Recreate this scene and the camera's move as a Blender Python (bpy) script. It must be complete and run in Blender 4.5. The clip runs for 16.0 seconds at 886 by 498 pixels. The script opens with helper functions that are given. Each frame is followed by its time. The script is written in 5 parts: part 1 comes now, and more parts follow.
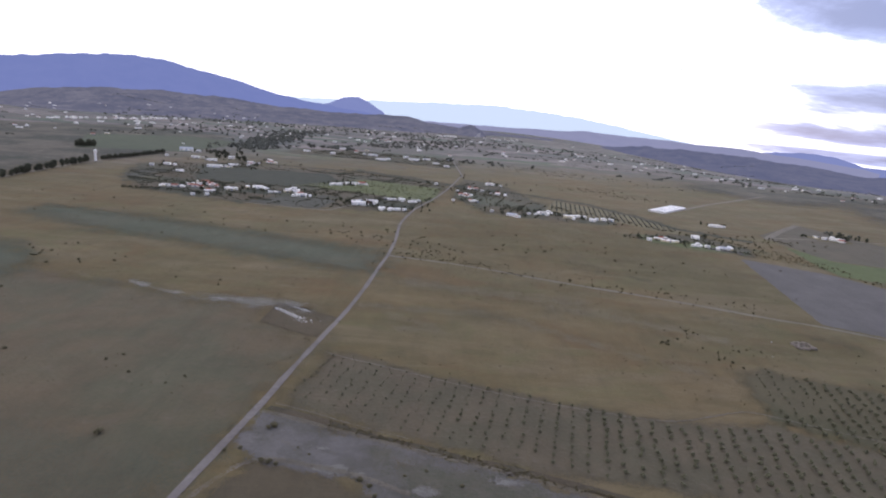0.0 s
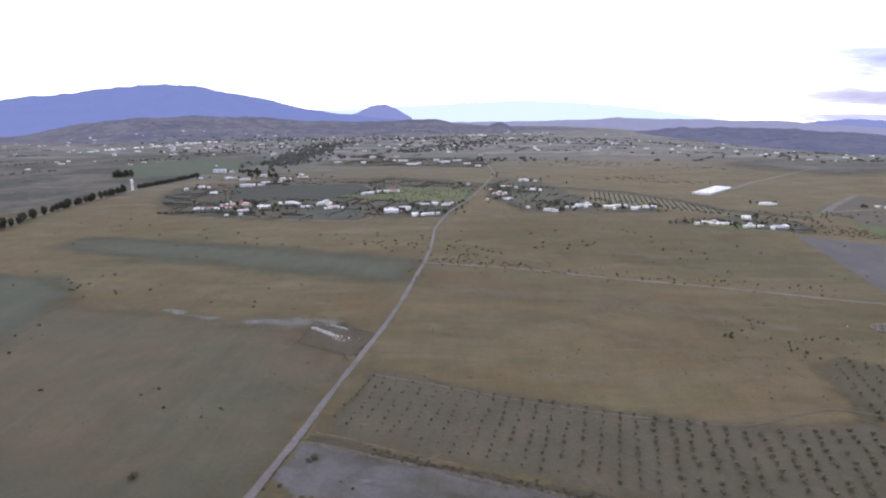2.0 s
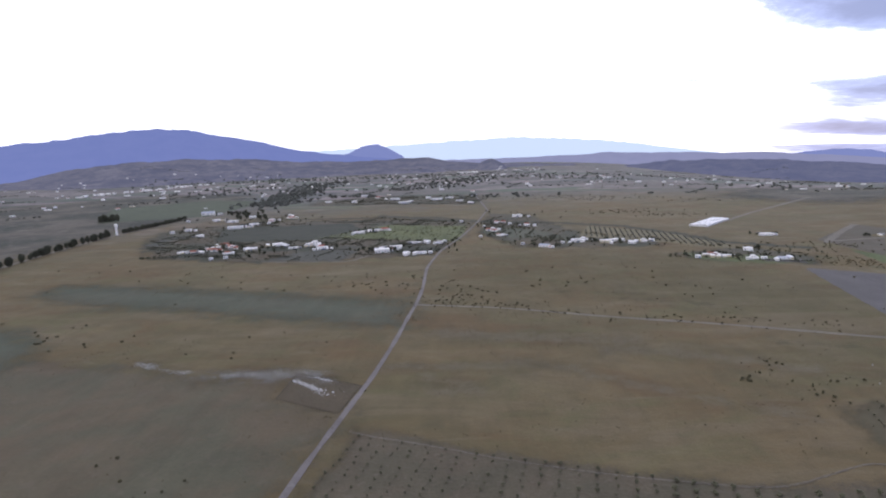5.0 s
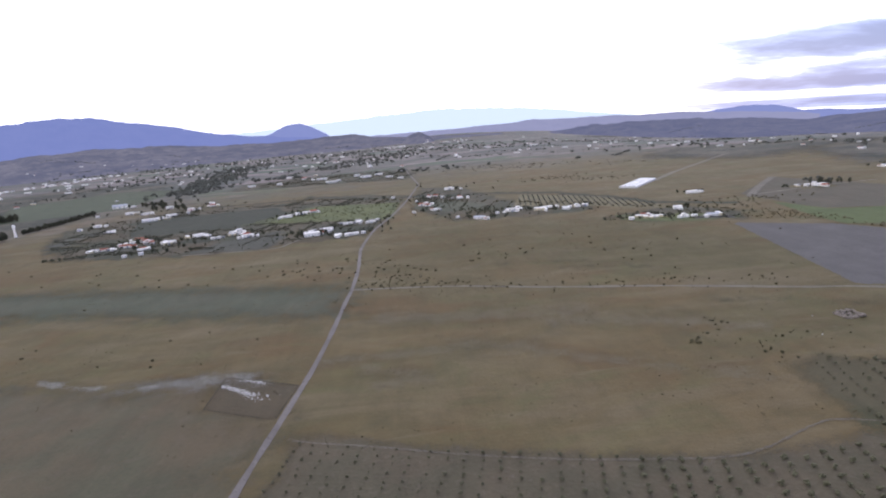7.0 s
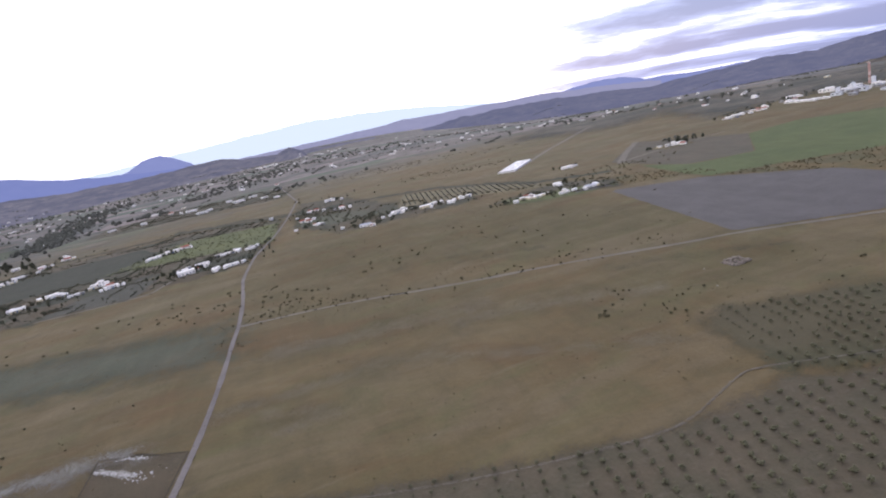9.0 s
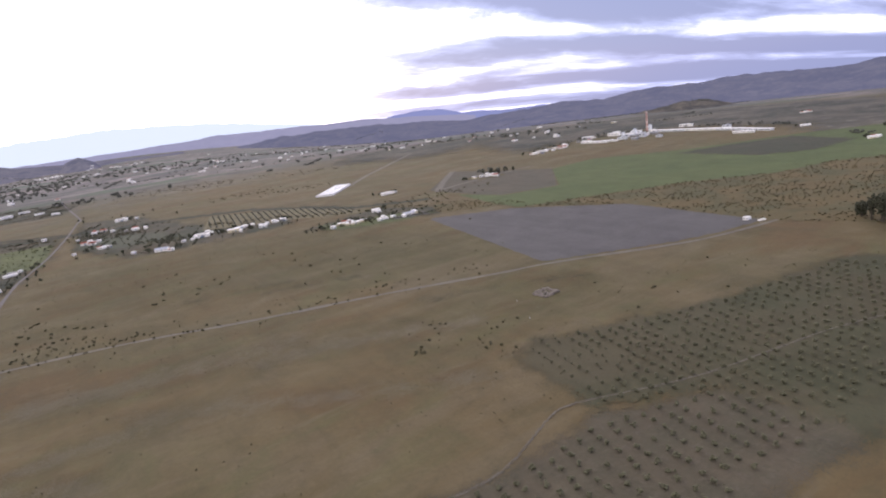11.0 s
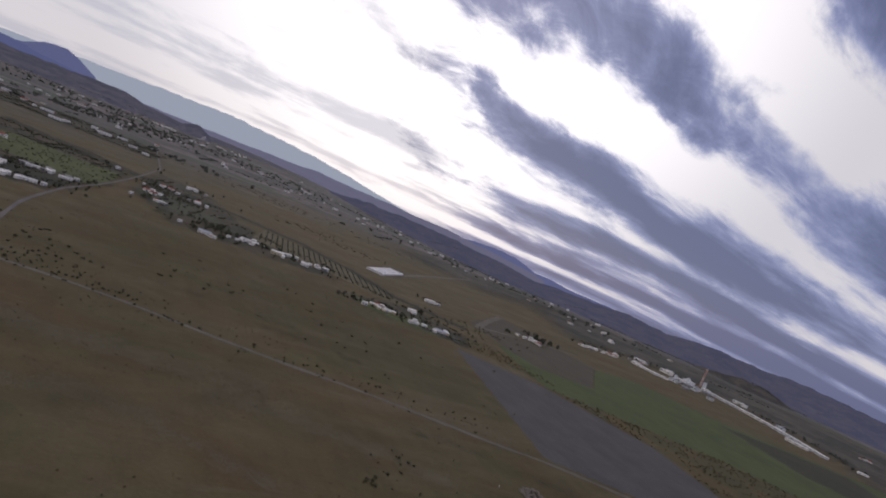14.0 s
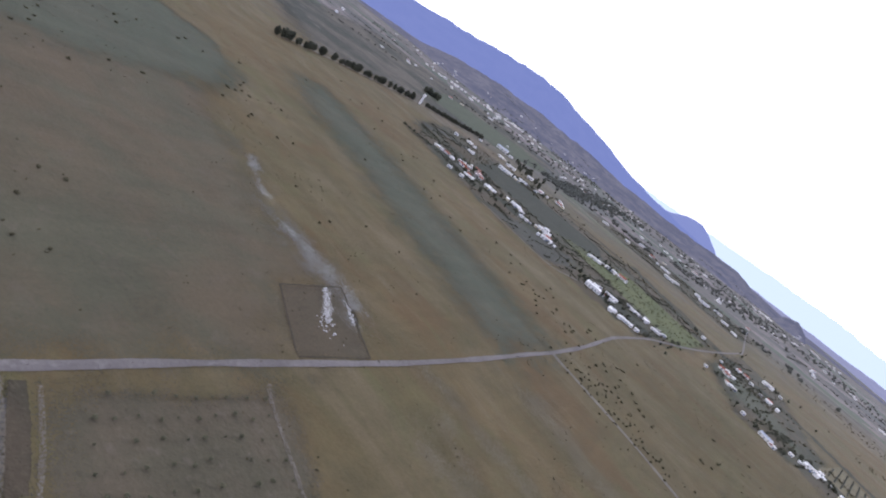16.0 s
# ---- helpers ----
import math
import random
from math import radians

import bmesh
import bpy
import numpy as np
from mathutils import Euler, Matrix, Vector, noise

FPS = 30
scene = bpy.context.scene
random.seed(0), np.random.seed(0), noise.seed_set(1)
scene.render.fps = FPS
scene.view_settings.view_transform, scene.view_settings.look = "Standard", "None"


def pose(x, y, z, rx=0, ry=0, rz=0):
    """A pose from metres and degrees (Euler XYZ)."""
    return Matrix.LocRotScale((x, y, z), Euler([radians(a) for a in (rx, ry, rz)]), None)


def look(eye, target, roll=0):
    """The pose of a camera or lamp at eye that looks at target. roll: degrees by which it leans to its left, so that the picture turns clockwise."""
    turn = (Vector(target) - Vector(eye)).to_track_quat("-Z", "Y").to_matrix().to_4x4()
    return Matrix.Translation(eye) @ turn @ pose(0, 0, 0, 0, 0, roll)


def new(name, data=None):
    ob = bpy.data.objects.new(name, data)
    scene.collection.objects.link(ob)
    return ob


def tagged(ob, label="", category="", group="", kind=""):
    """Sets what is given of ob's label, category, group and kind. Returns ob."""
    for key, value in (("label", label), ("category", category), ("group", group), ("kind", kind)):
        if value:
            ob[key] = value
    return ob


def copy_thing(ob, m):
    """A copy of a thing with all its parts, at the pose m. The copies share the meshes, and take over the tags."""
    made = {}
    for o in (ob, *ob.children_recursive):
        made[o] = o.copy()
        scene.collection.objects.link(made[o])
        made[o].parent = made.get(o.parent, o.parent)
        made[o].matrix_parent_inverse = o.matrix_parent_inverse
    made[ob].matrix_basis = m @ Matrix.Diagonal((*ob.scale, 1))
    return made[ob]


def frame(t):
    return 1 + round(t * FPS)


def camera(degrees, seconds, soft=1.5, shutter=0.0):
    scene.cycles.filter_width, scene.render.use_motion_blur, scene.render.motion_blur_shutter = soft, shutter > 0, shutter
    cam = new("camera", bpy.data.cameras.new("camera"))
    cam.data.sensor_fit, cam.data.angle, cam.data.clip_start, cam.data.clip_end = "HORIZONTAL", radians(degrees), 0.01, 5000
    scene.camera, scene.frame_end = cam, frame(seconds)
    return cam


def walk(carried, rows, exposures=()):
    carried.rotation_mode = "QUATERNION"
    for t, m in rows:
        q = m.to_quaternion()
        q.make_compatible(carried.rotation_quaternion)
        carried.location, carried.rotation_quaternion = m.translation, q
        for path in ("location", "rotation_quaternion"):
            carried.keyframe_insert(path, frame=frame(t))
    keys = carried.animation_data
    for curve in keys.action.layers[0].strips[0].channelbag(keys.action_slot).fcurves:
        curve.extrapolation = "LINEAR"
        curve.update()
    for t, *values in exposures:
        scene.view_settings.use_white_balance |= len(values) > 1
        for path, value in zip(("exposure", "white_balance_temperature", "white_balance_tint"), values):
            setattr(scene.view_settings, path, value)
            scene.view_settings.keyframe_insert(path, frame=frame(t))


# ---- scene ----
cam = camera(72.5, 16.0, soft=1.95)
PATH = [
    (0, (-3.93, -8.82, 99.57), (-2.94, 88.63, 77.13), 4.58),
    (0.5, (-3.66, -4.51, 99.23), (-5.80, 92.80, 76.32), 1.98),
    (1, (-3.42, -0.73, 98.85), (-7.51, 96.47, 75.74), 1.53),
    (1.5, (-3.66, 2.60, 98.55), (-5.87, 99.83, 75.28), 0.06),
    (2, (-3.31, 5.89, 98.44), (-8.66, 103.17, 75.93), -0.78),
    (2.5, (-3.15, 8.74, 98.25), (-8.01, 106.49, 77.72), -0.08),
    (3, (-3.33, 11.48, 97.97), (-8.58, 109.67, 79.74), 1.04),
    (3.5, (-3.96, 14.26, 97.65), (-7.73, 112.74, 80.67), 1.31),
    (3.7, (-4.13, 15.41, 97.51), (-9.56, 113.94, 81.30), -0.84),
    (5.8, (-1.78, 32.85, 95.55), (-4.72, 131.25, 77.98), -2.90),
    (6, (-2.09, 34.70, 95.46), (-2.70, 132.97, 76.98), -3.22),
    (6.5, (-2.99, 39.23, 95.27), (0.57, 137.03, 74.69), -4.28),
    (7, (-3.66, 43.20, 95.02), (2.65, 140.72, 73.81), -4.89),
    (7.5, (-4.37, 46.90, 94.58), (6.50, 144.04, 73.49), -4.31),
    (8, (-4.27, 50.94, 93.94), (10.55, 147.51, 72.60), -5.50),
    (8.5, (-2.74, 55.72, 93.14), (12.52, 152.22, 71.81), -11.67),
    (9, (-0.07, 61.35, 92.29), (23.58, 155.70, 69.09), -12.29),
    (9.5, (2.45, 66.71, 91.53), (35.27, 157.87, 66.78), -14.96),
    (10, (4.62, 70.72, 90.97), (43.97, 159.07, 65.55), -13.91),
    (10.2, (5.53, 72.21, 90.76), (47.48, 159.29, 65.10), -13.35),
    (12.3, (18.75, 85.73, 88.64), (78.09, 163.66, 68.49), 1.41),
    (12.5, (19.33, 87.39, 88.24), (77.94, 166.15, 69.22), 2.84),
    (13, (20.47, 91.64, 87.17), (77.93, 172.37, 73.74), 9.53),
    (13.5, (20.71, 96.13, 85.93), (73.61, 180.58, 77.58), 17.46),
    (14, (20.58, 100.67, 84.63), (64.72, 190.25, 79.46), 22.59),
    (14.5, (20.68, 105.33, 83.47), (44.88, 201.94, 74.50), 28.27),
    (15, (20.26, 110.22, 82.73), (23.39, 208.88, 66.73), 31.42),
    (15.5, (19.06, 115.42, 82.34), (-1.52, 210.60, 59.56), 33.22),
    (16, (16.78, 120.21, 82.10), (-25.09, 207.03, 55.49), 37.12),
]
walk(cam, [(t, look(eye, target, roll)) for t, eye, target, roll in PATH],
     exposures=[(0, -0.33, 6250, 10), (0.5, 0.0, 6220, 10), (1, -0.03, 6200, 10), (3, -0.03, 6120, 10), (3.7, -0.13, 6050, 10), (5.8, -0.43, 6150, 10), (6.5, -0.48, 6180, 10), (7, -0.13, 6230, 10),
                (8, -0.13, 6350, 10), (10.2, -0.17, 6550, 12), (12.3, 0.0, 6950, 13), (13.0, -0.4, 6900, 13), (13.5, -0.75, 6780, 12), (14.0, -1.52, 6620, 12),
                (14.5, -1.57, 6600, 12), (15.0, -1.17, 6600, 12), (15.5, -0.43, 6350, 12), (16.0, -0.13, 6080, 10)])

# ---- sky and sun ----
SUN_EL, SUN_AZ = 24.0, 20.0
SUN_WAY = (math.sin(radians(SUN_AZ)) * math.cos(radians(SUN_EL)), math.cos(radians(SUN_AZ)) * math.cos(radians(SUN_EL)), math.sin(radians(SUN_EL)))
world = bpy.data.worlds.new("sky")
scene.world = world
world.use_nodes = True


class Net:
    """Short hand for node trees."""

    def __init__(self, tree):
        self.tree = tree

    def node(self, kind, ins=None, **props):
        n = self.tree.nodes.new(kind)
        for key, value in props.items():
            setattr(n, key, value)
        for key, value in (ins or {}).items():
            if isinstance(value, bpy.types.NodeSocket):
                self.tree.links.new(value, n.inputs[key])
            else:
                n.inputs[key].default_value = value
        return n

    def math(self, op, a, b=0.0, clamp=False):
        n = self.node("ShaderNodeMath", {0: a, 1: b}, operation=op)
        n.use_clamp = clamp
        return n.outputs[0]

    def step(self, value, low, high, a=0.0, b=1.0):
        n = self.node("ShaderNodeMapRange", {"Value": value, "From Min": low, "From Max": high, "To Min": a, "To Max": b},
                      interpolation_type="SMOOTHSTEP")
        return n.outputs["Result"]

    def mix(self, factor, a, b, blend="MIX"):
        n = self.node("ShaderNodeMix", {0: factor, 6: a, 7: b}, data_type="RGBA", blend_type=blend)
        return n.outputs[2]

    def noise(self, vector, scale, detail=4.0, rough=0.55, distortion=0.0):
        n = self.node("ShaderNodeTexNoise", {"Vector": vector, "Scale": scale, "Detail": detail, "Roughness": rough,
                                             "Distortion": distortion})
        return n.outputs["Fac"]


def rgb(r, g, b):
    return (r, g, b, 1.0)


def build_sky():
    tree = world.node_tree
    tree.nodes.clear()
    n = Net(tree)
    way = n.node("ShaderNodeTexCoord").outputs["Generated"]
    part = n.node("ShaderNodeSeparateXYZ", {0: way})
    x, y, z = part.outputs
    z = n.math("ADD", z, 0.045)
    high = n.math("ADD", n.math("MAXIMUM", z, 0.0), 0.02)
    # the cloud sheet, seen from below: its bands run east
    u, v = n.math("DIVIDE", x, high), n.math("DIVIDE", n.math("MAXIMUM", y, 0.0), high)
    bearing = n.math("ARCTAN2", x, y)
    deep = n.math("LOGARITHM", n.math("ADD", v, 0.25), 2.718)
    warp = n.noise(n.node("ShaderNodeCombineXYZ", {0: n.math("MULTIPLY", bearing, 2.2), 1: n.math("MULTIPLY", deep, 1.1), 2: 5.0}).outputs[0], 1.0, 3.0, 0.5)
    bands = n.noise(n.node("ShaderNodeCombineXYZ", {0: n.math("MULTIPLY", bearing, 1.6), 1: n.math("MULTIPLY", deep, 1.5), 2: 0.35}).outputs[0],
                    1.0, 5.0, 0.5, 0.35)
    puffs = n.noise(n.node("ShaderNodeCombineXYZ", {0: n.math("MULTIPLY", bearing, 5.0), 1: n.math("MULTIPLY", deep, 2.6), 2: 2.0}).outputs[0],
                    1.0, 7.0, 0.60, 0.5)
    east = n.step(n.math("ADD", bearing, n.math("MULTIPLY", z, 0.55)), 0.50, 0.68)
    # rolls of cloud, one behind another
    phase = n.math("ADD", n.math("MULTIPLY", deep, 11.2), n.math("MULTIPLY", warp, 7.0))
    rolls = n.math("MULTIPLY", n.math("COSINE", n.math("ADD", phase, 0.3)), n.math("ADD", 0.06, n.math("MULTIPLY", east, 0.07)))
    thick = n.math("ADD", rolls, n.math("ADD", n.math("MULTIPLY", bands, 0.50), n.math("MULTIPLY", puffs, 0.48)))
    thick = n.math("ADD", thick, n.math("MULTIPLY", n.math("MULTIPLY", east, n.step(z, 0.34, 0.14)), 0.075))
    wisps = n.noise(n.node("ShaderNodeCombineXYZ", {0: n.math("MULTIPLY", bearing, 13.0), 1: n.math("MULTIPLY", deep, 9.0), 2: 7.0}).outputs[0], 1.0, 8, 0.66, 0.6)
    thick = n.math("ADD", thick, n.math("MULTIPLY", n.math("SUBTRACT", wisps, 0.5), 0.22))
    # the dark deck covers the east; the west is thin and bright
    edge = n.math("ADD", n.math("ADD", bearing, n.math("MULTIPLY", z, 0.55)), n.math("MULTIPLY", n.math("SUBTRACT", thick, 0.5), 0.9))
    deck = n.step(edge, 0.46, 0.60)
    low = n.math("MULTIPLY", n.step(z, 0.09, 0.0), n.step(bearing, 0.70, 1.15))
    thick = n.math("ADD", thick, n.math("MULTIPLY", low, 0.16))
    dark = n.math("MULTIPLY", deck, n.step(thick, 0.42, 0.57))
    # long thin streaks that run beside the rolls, over the bright part too
    streaks = n.noise(n.node("ShaderNodeCombineXYZ", {0: n.math("MULTIPLY", bearing, 1.1), 1: n.math("MULTIPLY", deep, 7.0), 2: 3.3}).outputs[0], 1.0, 4, 0.55, 0.25)
    faint = n.math("MULTIPLY", n.step(n.math("ADD", thick, n.math("MULTIPLY", n.math("SUBTRACT", streaks, 0.5), 0.40)), 0.45, 0.60), 0.66)
    # thin cloud glows round the hidden sun
    aim = n.node("ShaderNodeVectorMath", {0: way, 1: SUN_WAY}, operation="DOT_PRODUCT").outputs["Value"]
    glow = n.step(aim, 0.82, 1.0)
    bright = n.mix(glow, rgb(2.62, 2.58, 2.80), rgb(5.0, 4.9, 5.1))
    cloud = n.mix(n.step(thick, 0.47, 0.68), rgb(1.08, 1.24, 2.10), rgb(0.47, 0.56, 1.04))
    colour = n.mix(faint, bright, rgb(1.75, 1.82, 2.25))
    colour = n.mix(dark, colour, cloud)
    sky = n.node("ShaderNodeTexSky", sky_type="NISHITA", sun_disc=False, sun_elevation=radians(SUN_EL),
                 sun_rotation=radians(SUN_AZ))
    both = n.node("ShaderNodeMix", {0: 0.12, 6: colour, 7: n.mix(1.0, sky.outputs[0], rgb(0.12, 0.12, 0.12), "MULTIPLY")},
                  data_type="RGBA").outputs[2]
    back = n.node("ShaderNodeBackground", {"Color": both, "Strength": 0.78})
    out = n.node("ShaderNodeOutputWorld")
    tree.links.new(back.outputs[0], out.inputs[0])


build_sky()
sun = new("sun", bpy.data.lights.new("sun", "SUN"))
sun.data.energy, sun.data.angle, sun.data.color = 0.65, radians(14), (1.0, 0.95, 0.88)
sun.matrix_world = look((1500 * math.sin(radians(SUN_AZ)), 1500 * math.cos(radians(SUN_AZ)), 1500 * math.tan(radians(SUN_EL))), (0, 0, 0))


# ---- materials ----
def material(name):
    m = bpy.data.materials.new(name)
    m.use_nodes = True
    m.node_tree.nodes.clear()
    return m, Net(m.node_tree)


def finish(n, colour, rough=0.9, bump=None, distance=0.1, metallic=0.0, alpha=None, specular=0.2):
    ins = {"Base Color": colour, "Roughness": rough, "Metallic": metallic, "Specular IOR Level": specular}
    if bump is not None:
        ins["Normal"] = n.node("ShaderNodeBump", {"Height": bump, "Strength": 0.6, "Distance": distance}).outputs[0]
    shader = n.node("ShaderNodeBsdfPrincipled", ins).outputs[0]
    if alpha is not None:
        clear = n.node("ShaderNodeBsdfTransparent").outputs[0]
        shader = n.node("ShaderNodeMixShader", {0: alpha, 1: clear, 2: shader}).outputs[0]
    n.tree.links.new(shader, n.node("ShaderNodeOutputMaterial").inputs[0])


def place(n):
    return n.node("ShaderNodeNewGeometry").outputs["Position"]


def grain(n, p, fine):
    """Small uneven lightness of grass and soil: tufts, and long combed streaks."""
    comb = n.noise(n.node("ShaderNodeMapping", {"Vector": p, "Rotation": (0, 0, -0.5), "Scale": (0.16, 0.022, 1)}).outputs[0], 1.0, 5, 0.62, 0.5)
    blot = n.noise(p, 0.045, 5, 0.62, 0.5)
    level = n.math("ADD", n.math("MULTIPLY", fine, 0.5), n.math("ADD", n.math("MULTIPLY", comb, 0.40), n.math("MULTIPLY", blot, 0.60)))
    shade = n.node("ShaderNodeMapRange", {"Value": level, "From Min": 0.5, "From Max": 1.0, "To Min": 0.66, "To Max": 1.0}).outputs[0]
    return n.node("ShaderNodeCombineColor", {0: shade, 1: shade, 2: shade}).outputs[0]


def grassland(n, p):
    """The colour of the open plain at a place: dry grass near by, far off a quilt of plots tinted for haze."""
    large = n.noise(p, 0.008, 5, 0.6, 0.6)
    mid = n.noise(p, 0.03, 5, 0.62, 0.5)
    streak = n.noise(n.node("ShaderNodeMapping", {"Vector": p, "Rotation": (0, 0, 0.3), "Scale": (0.012, 0.06, 1)}).outputs[0], 1.0, 5, 0.6, 0.3)
    near = n.mix(n.step(large, 0.38, 0.62), rgb(0.123, 0.089, 0.042), rgb(0.104, 0.086, 0.042))
    near = n.mix(n.math("MULTIPLY", n.step(streak, 0.48, 0.70), 0.55), near, rgb(0.142, 0.111, 0.062))
    broad = n.noise(n.node("ShaderNodeMapping", {"Vector": p, "Rotation": (0, 0, 0.35), "Scale": (0.013, 0.028, 1)}).outputs[0], 1.0, 6, 0.62, 0.9)
    near = n.mix(n.math("MULTIPLY", n.step(broad, 0.46, 0.68), 0.75), near, rgb(0.146, 0.114, 0.067))
    near = n.mix(n.math("MULTIPLY", n.step(broad, 0.50, 0.32), 0.75), near, rgb(0.108, 0.069, 0.032))
    stain = n.noise(p, 0.11, 5, 0.65, 0.4)
    near = n.mix(n.math("MULTIPLY", n.step(stain, 0.50, 0.72), 0.35), near, rgb(0.086, 0.070, 0.037))
    near = n.mix(n.math("MULTIPLY", n.step(mid, 0.52, 0.72), 0.5), near, rgb(0.088, 0.075, 0.039))
    tuft = n.step(n.noise(p, 0.28, 3, 0.7), 0.60, 0.72)
    near = n.mix(n.math("MULTIPLY", tuft, 0.22), near, rgb(0.060, 0.051, 0.030))
    sward = n.noise(n.node("ShaderNodeMapping", {"Vector": p, "Rotation": (0, 0, 0.3), "Scale": (0.014, 0.026, 1)}).outputs[0], 1.0, 7, 0.66, 1.2)
    near = n.mix(n.math("MULTIPLY", n.step(sward, 0.50, 0.66), 0.5), near, rgb(0.102, 0.096, 0.041))
    worn = n.noise(n.node("ShaderNodeMapping", {"Vector": p, "Rotation": (0, 0, 0.32), "Scale": (0.018, 0.075, 1)}).outputs[0], 1.0, 8, 0.72, 0.8)
    near = n.mix(n.math("MULTIPLY", n.step(worn, 0.54, 0.70), 0.55), near, rgb(0.150, 0.122, 0.078))
    near = n.mix(n.math("MULTIPLY", n.step(worn, 0.44, 0.32), 0.45), near, rgb(0.088, 0.067, 0.034))
    # far land: a quilt of plots, scrub and groves, its colours greyed and blued as painted haze
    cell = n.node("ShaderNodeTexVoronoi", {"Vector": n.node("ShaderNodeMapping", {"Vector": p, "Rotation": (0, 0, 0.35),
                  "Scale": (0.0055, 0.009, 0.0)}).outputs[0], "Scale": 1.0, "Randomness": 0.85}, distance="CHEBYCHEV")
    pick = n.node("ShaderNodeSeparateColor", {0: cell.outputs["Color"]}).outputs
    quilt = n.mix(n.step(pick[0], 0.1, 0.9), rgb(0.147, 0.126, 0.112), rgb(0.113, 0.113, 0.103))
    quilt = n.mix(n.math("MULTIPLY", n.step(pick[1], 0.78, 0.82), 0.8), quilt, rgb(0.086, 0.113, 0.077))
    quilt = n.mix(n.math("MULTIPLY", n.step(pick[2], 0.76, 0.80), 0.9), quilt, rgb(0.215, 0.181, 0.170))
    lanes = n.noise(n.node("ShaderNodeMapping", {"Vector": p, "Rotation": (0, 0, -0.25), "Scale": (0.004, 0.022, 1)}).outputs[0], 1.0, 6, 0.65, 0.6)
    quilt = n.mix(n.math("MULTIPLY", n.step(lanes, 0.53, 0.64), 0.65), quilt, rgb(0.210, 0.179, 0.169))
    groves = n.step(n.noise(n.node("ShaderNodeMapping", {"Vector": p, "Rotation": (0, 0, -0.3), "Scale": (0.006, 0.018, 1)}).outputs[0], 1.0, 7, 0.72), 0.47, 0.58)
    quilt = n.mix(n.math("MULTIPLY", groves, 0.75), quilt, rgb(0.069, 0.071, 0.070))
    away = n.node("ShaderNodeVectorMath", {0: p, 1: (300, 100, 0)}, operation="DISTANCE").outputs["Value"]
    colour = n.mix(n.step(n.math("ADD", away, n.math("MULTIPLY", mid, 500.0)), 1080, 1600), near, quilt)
    return colour, mid


def land(name, dry, green, pale, feather=False, patch=0.02, ragged=0.5, soft=0.05, most=1.0):
    """Open ground: three tones at several sizes. feather: fades out by the attribute edge, raggedly."""
    m, n = material(name)
    p = place(n)
    large = n.noise(p, patch, 5, 0.6, 0.3)
    mid = n.noise(p, patch * 7, 4, 0.6)
    fine = n.noise(p, 0.7, 4, 0.7)
    colour = n.mix(n.step(large, 0.38, 0.62), dry, green)
    colour = n.mix(n.math("MULTIPLY", n.step(mid, 0.52, 0.75), 0.6), colour, pale)
    dots = n.step(n.noise(p, 0.33, 3, 0.65), 0.60, 0.70)
    colour = n.mix(n.math("MULTIPLY", dots, 0.2), colour, rgb(green[0] * 0.45, green[1] * 0.5, green[2] * 0.45))
    cover = None
    if feather:
        edge = n.node("ShaderNodeAttribute", attribute_name="edge").outputs["Fac"]
        wild = n.math("MULTIPLY", n.math("SUBTRACT", n.noise(p, 0.16 if soft < 0.2 else 0.08, 9 if soft < 0.2 else 6, 0.82 if soft < 0.2 else 0.65), 0.5), 0.6 + ragged * 2)
        share = n.math("MULTIPLY", n.step(n.math("ADD", edge, wild), 0.5 - soft, 0.5 + soft), most)
        share = n.math("MULTIPLY", share, n.step(edge, 0.0, 0.12))
        # towards its rim the cover breaks up into tufts, with what lies beneath showing between them
        tuft = n.step(n.noise(p, 2.3, 3, 0.75, 0.4), 0.30, 0.70)
        cover = n.step(n.math("SUBTRACT", share, tuft), -0.02, 0.02)
    colour = n.mix(1.0, colour, grain(n, p, fine), "MULTIPLY")
    finish(n, colour, 0.95, n.math("ADD", fine, n.math("MULTIPLY", mid, 1.5)), 0.3, alpha=cover)
    return m


def plain(name, colour, rough=0.8, vary=0.2, scale=0.6, metallic=0.0, distance=0.03):
    """A surface of one colour with stains and grain."""
    m, n = material(name)
    p = n.node("ShaderNodeTexCoord").outputs["Object"]
    stain, grain = n.noise(p, scale, 4, 0.6), n.noise(p, scale * 12, 3, 0.6)
    dim = rgb(*[v * (1 - vary * 1.6) for v in colour])
    tone = n.mix(n.step(stain, 0.35, 0.7), rgb(*colour), dim)
    tone = n.mix(n.math("MULTIPLY", n.step(grain, 0.5, 0.8), vary), tone, rgb(*[v * 0.7 for v in colour]))
    chance = n.node("ShaderNodeObjectInfo").outputs["Random"]
    tone = n.mix(n.math("MULTIPLY", chance, vary * 0.8), tone, dim)
    finish(n, tone, rough, grain, distance, metallic)
    return m


def leaves(name, dark, light):
    m, n = material(name)
    chance = n.node("ShaderNodeNewGeometry").outputs["Random Per Island"]
    own = n.node("ShaderNodeObjectInfo").outputs["Random"]
    grain = n.noise(n.node("ShaderNodeTexCoord").outputs["Object"], 3.0, 3, 0.7)
    blend = n.math("MULTIPLY", n.math("ADD", n.math("ADD", chance, own), grain), 0.36)
    finish(n, n.mix(blend, dark, light), 0.85, grain, 0.1)
    return m


